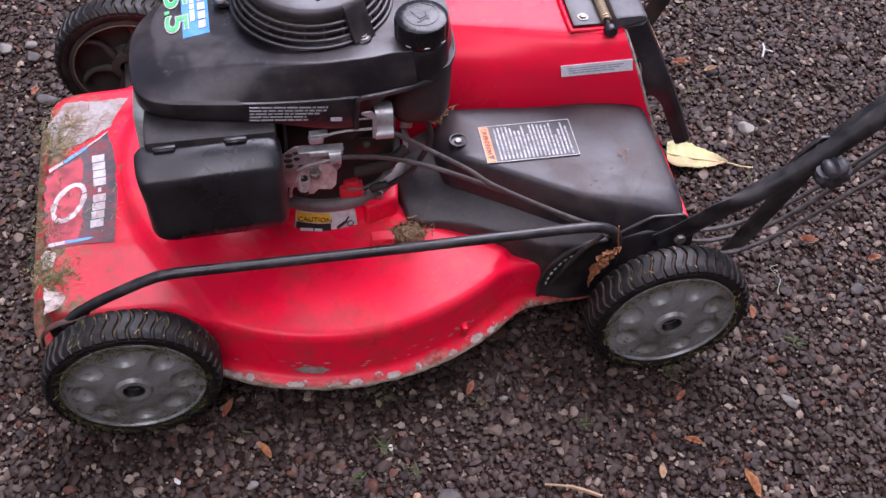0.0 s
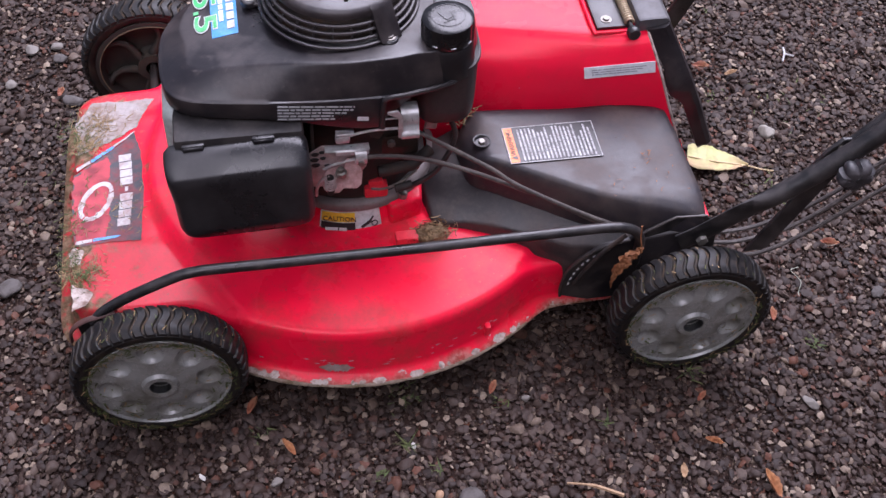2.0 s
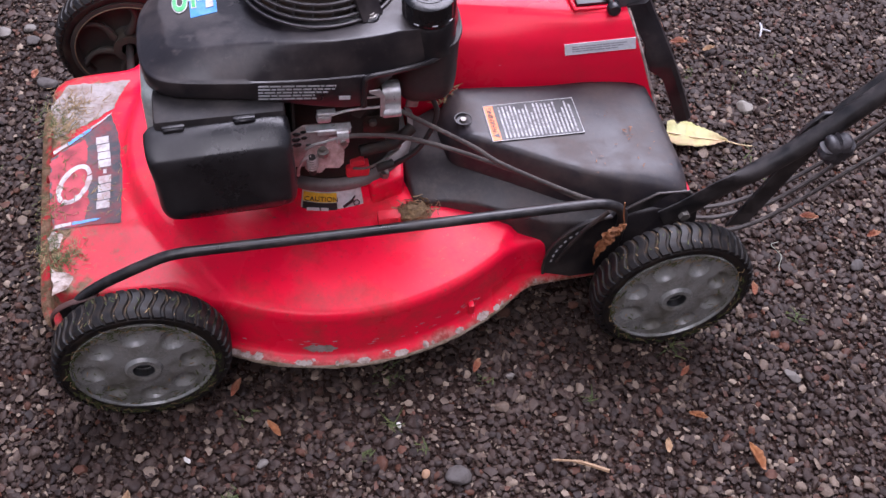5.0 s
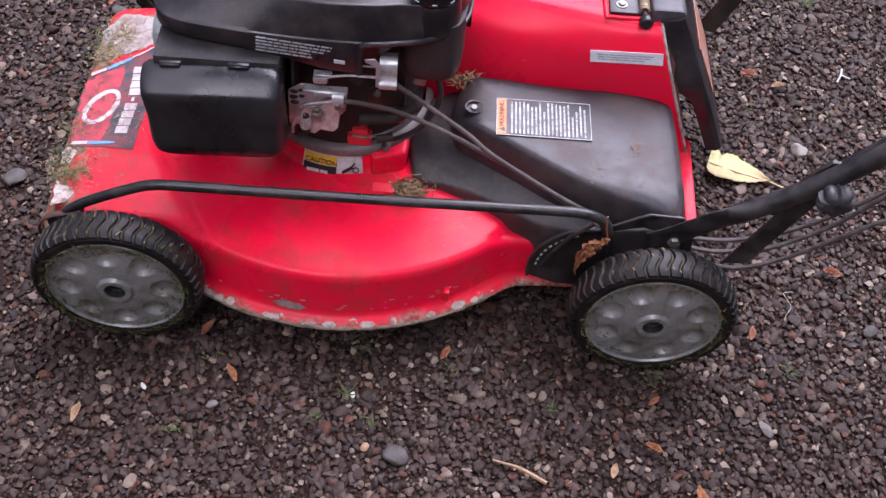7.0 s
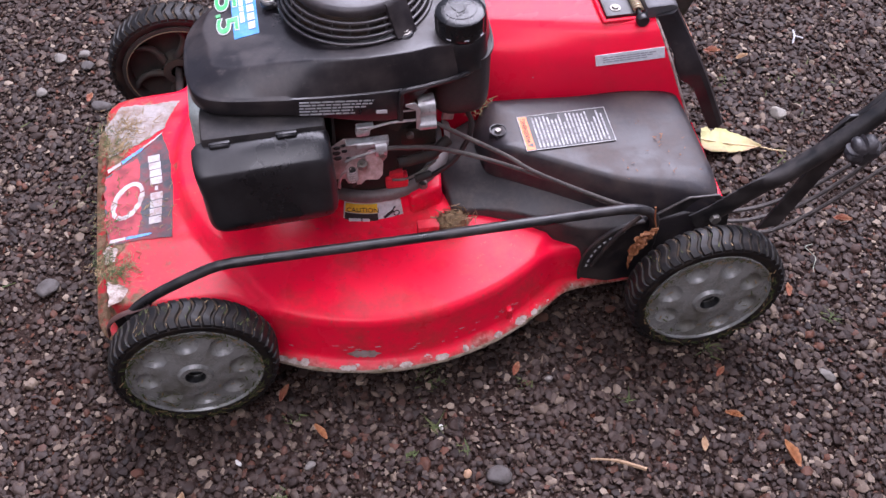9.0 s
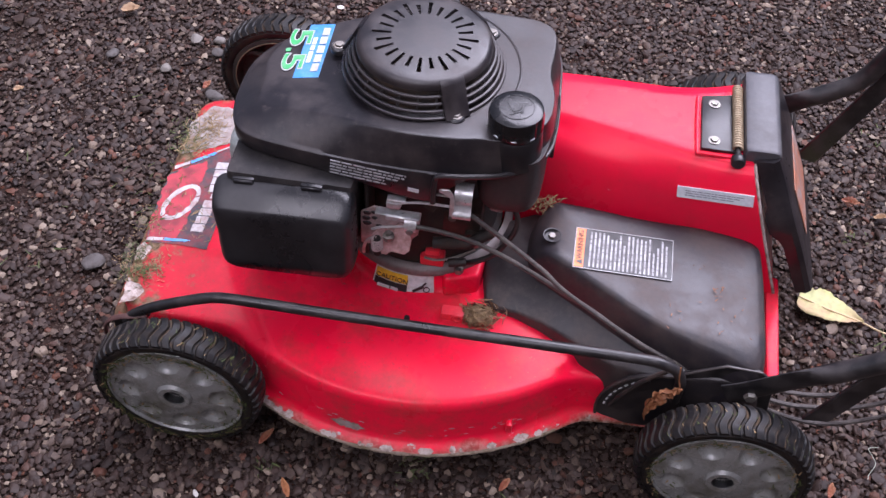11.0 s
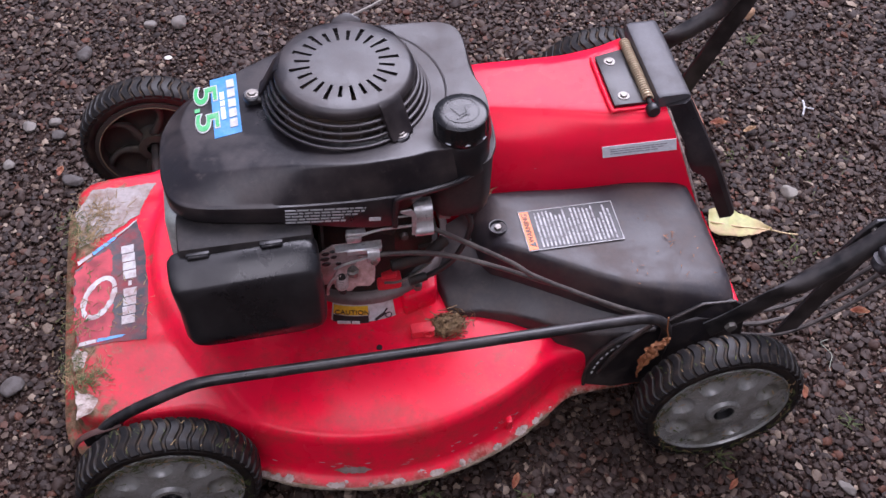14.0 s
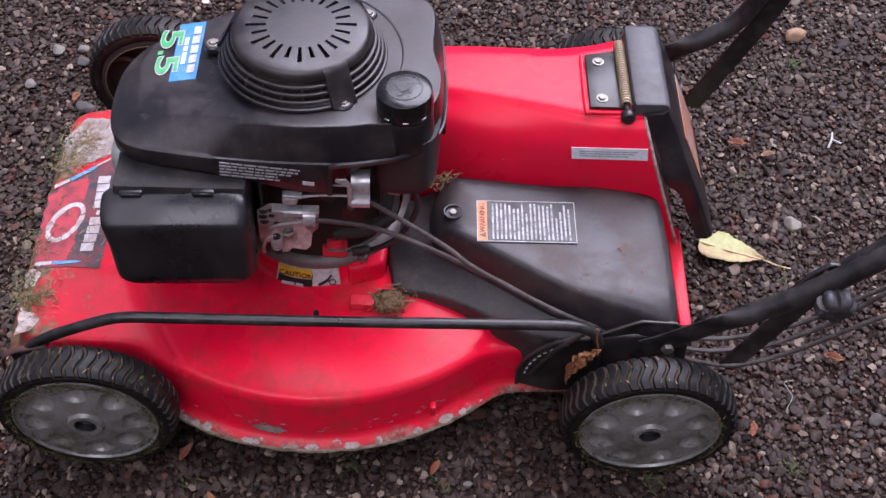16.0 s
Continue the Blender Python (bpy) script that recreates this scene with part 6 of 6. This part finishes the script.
dead = tagged(add_thickness(part("dead_leaf", crumpled([(0.578, 0.050, 0.140), (0.575, 0.048, 0.160), (0.577, 0.046, 0.180), (0.583, 0.046, 0.197), (0.593, 0.048, 0.207), (0.603, 0.051, 0.211), (0.610, 0.053, 0.214)], [0.001, 0.003, 0.007, 0.012, 0.011, 0.006, 0.001], 8), leaf_brown, None, "", 18), 0.0004), "shrivelled brown dead leaf caught above the rear wheel", "leaf")
part("leaf_stem", tube(spline([(0.600, 0.052, 0.209), (0.607, 0.052, 0.216), (0.604, 0.052, 0.230), (0.601, 0.052, 0.256)], 4), 0.0010, 6), leaf_brown, dead)

for x, y, l, w, rz, mat, text in ((0.416, -0.006, 0.028, 0.012, 60, leaf_orange, "small orange-brown leaf fragment on gravel"), (0.153, -0.062, 0.034, 0.013, 120, leaf_brown, "brown crumpled leaf fragment on gravel"),
                                  (0.097, 0.008, 0.034, 0.013, 60, leaf_orange, "orange-brown leaf fragment beside the front wheel"), (0.838, 0.058, 0.028, 0.013, 75, leaf_orange, "pale orange leaf beside the rear wheel"),
                                  (0.750, -0.212, 0.05, 0.018, 100, leaf_brown, "brown dead leaf on gravel"), (0.637, -0.166, 0.026, 0.013, 75, twig_wood, "tan leaf fragment on gravel"),
                                  (-0.042, -0.135, 0.034, 0.013, 80, twig_wood, "tan leaf fragment on gravel"), (-0.363, 0.822, 0.04, 0.028, 20, twig_wood, "tan dry leaf on gravel"),
                                  (1.045, 0.136, 0.03, 0.014, 10, leaf_orange, "reddish leaf fragment on gravel"), (-0.165, 0.654, 0.024, 0.014, 70, leaf_orange, "orange leaf fragment on gravel"),
                                  (0.888, 0.598, 0.034, 0.017, -12, leaf_orange, "torn orange-red leaf on gravel"), (0.690, -0.056, 0.024, 0.010, 40, leaf_orange, "orange leaf sliver on gravel"), (0.935, 0.568, 0.03, 0.012, 15, twig_wood, "tan leaf scrap on gravel"), (0.96, 0.19, 0.034, 0.016, -20, leaf_orange, "torn orange leaf scrap on gravel"), (0.683, -0.113, 0.03, 0.012, -30, leaf_brown, "brown leaf fragment on gravel"), (-0.47, 0.59, 0.022, 0.014, 30, twig_wood, "tan leaf fragment on gravel")):
    o = tagged(add_thickness(part("leaf_fragment", leaf_mesh(l, w * 0.85, 0.75, int(x * 1000) + 900), mat), 0.0005), text, "leaf", "leaf litter")
    o.matrix_basis = pose(x, y, 0.0085, 6, -4, rz) @ Matrix.Scale(0.82, 4)

tagged(part("twig", tube(spline([(0.488, -0.150, 0.009), (0.52, -0.160, 0.012), (0.555, -0.178, 0.010)], 4), [0.0016] * 4 + [0.0028] * 5, 6), twig_wood), "pale split twig lying on gravel", "twig")


def loose_stone(x, y, r, mat, text, seed, squash=0.7):
    shapes, f = stone_shapes(1, 3, seed, 0.62, 0.9)
    bm = bmesh.new()
    vs = [bm.verts.new((p[0] * r, p[1] * r, p[2] * r * squash / 0.65)) for p in shapes[0]]
    for a in f:
        bm.faces.new([vs[i] for i in a])
    o = tagged(part("stone", bm, mat, None, "", 85), text, "stone", "loose stones")
    o.matrix_basis = pose(x, y, 0.004 + 0.35 * r, 0, 0, seed * 37)


loose_stone(0.962, 0.429, 0.0098, cream_stone, "pale grey rounded stone on gravel", 18, 1.2)
loose_stone(0.464, -0.017, 0.0053, pale_stone, "small cream stone on gravel", 5)
loose_stone(-0.218, 0.265, 0.0120, grey_stone, "blue-grey flat stone on gravel", 6, 0.5)
loose_stone(-0.127, 0.945, 0.0120, grey_stone, "grey rounded stone on gravel", 7)
loose_stone(0.038, 1.004, 0.0129, pale_stone, "pale grey stone on gravel", 8)
loose_stone(-0.014, 1.008, 0.0086, pale_stone, "small pale grey stone on gravel", 14)
loose_stone(-0.143, 0.643, 0.0108, grey_stone, "flat blue-grey stone on gravel", 9, 0.5)
loose_stone(-0.167, 0.752, 0.0099, grey_stone, "round flat blue-grey stone on gravel", 15, 0.5)
loose_stone(-0.342, 0.714, 0.0095, grey_stone, "flat grey stone on gravel", 16, 0.5)
loose_stone(-0.242, 0.694, 0.0082, pale_stone, "small oval pale stone on gravel", 17, 0.6)
loose_stone(-0.213, 0.777, 0.0090, pale_stone, "small cream stone on gravel", 18)
loose_stone(-0.174, 0.783, 0.0086, pale_stone, "small cream stone on gravel", 19)
loose_stone(0.366, -0.153, 0.0122, grey_stone, "broad flat grey stone on gravel", 10, 0.45)
loose_stone(0.127, -0.094, 0.0053, pale_stone, "small pale grey stone on gravel", 20)
loose_stone(0.326, -0.141, 0.0047, tan_stone, "small tan stone on gravel", 21)
loose_stone(0.305, -0.066, 0.0036, white_stone, "tiny white chip on gravel", 22)
loose_stone(0.035, -0.073, 0.0039, white_stone, "tiny white chip on gravel", 23)
loose_stone(0.014, 0.914, 0.0043, white_stone, "tiny white chip on gravel", 24)
loose_stone(1.045, 0.863, 0.0146, tan_stone, "rounded tan stone on gravel", 25)
loose_stone(1.011, 0.089, 0.0082, grey_stone, "dark grey angular stone on gravel", 11)
loose_stone(0.843, -0.078, 0.0082, pale_stone, "pale grey stone on gravel", 13)
thread = [(0.910, 0.148, 0.009), (0.896, 0.143, 0.011), (0.901, 0.131, 0.010), (0.903, 0.119, 0.011), (0.894, 0.104, 0.009), (0.892, 0.096, 0.009)]
tagged(part("thread", tube(spline(thread, 5), 0.0006, 5), surface("pale_thread", (0.30, 0.32, 0.26), (0.2, 0.2, 0.16), 0.7)), "thin pale crinkled thread lying on gravel", "thread")
b = tube(spline([(1.048, 0.590, 0.010), (1.056, 0.606, 0.014), (1.062, 0.625, 0.009)], 4), 0.0018, 6)
tube([(1.056, 0.606, 0.013), (1.072, 0.602, 0.009)], 0.0016, 6, None, b)
tagged(part("paper_scrap", b, white_ink), "small white scrap of plastic on gravel", "litter")
blades("grass_tufts", [(0.296, -0.064, 0.003, 0.0035, 14, 0.018, 0.2), (0.115, -0.02, 0.004, 0.006, 10, 0.010, 0.5), (0.30, 0.012, 0.004, 0.012, 30, 0.009, 0.6), (0.255, -0.10, 0.004, 0.004, 12, 0.010, 0.4), (0.33, -0.105, 0.004, 0.005, 12, 0.010, 0.4), (0.08, -0.13, 0.004, 0.006, 12, 0.012, 0.5), (0.43, -0.02, 0.004, 0.006, 10, 0.010, 0.5), (0.90, 0.52, 0.004, 0.012, 14, 0.010, 0.6), (1.03, 0.79, 0.004, 0.010, 18, 0.014, 0.5), (0.56, -0.07, 0.003, 0.003, 8, 0.016, 0.2), (0.88, 0.02, 0.003, 0.006, 12, 0.02, 0.5), (0.70, -0.01, 0.003, 0.008, 14, 0.018, 0.4), (0.92, 0.30, 0.003, 0.02, 12, 0.02, 0.6),
                       (1.02, 0.48, 0.003, 0.03, 16, 0.014, 0.6), (0.95, 0.75, 0.003, 0.05, 16, 0.014, 0.6), (-0.4, 0.3, 0.003, 0.08, 30, 0.018, 0.6)], moss, "sparse small green grass blades among the gravel", 6)
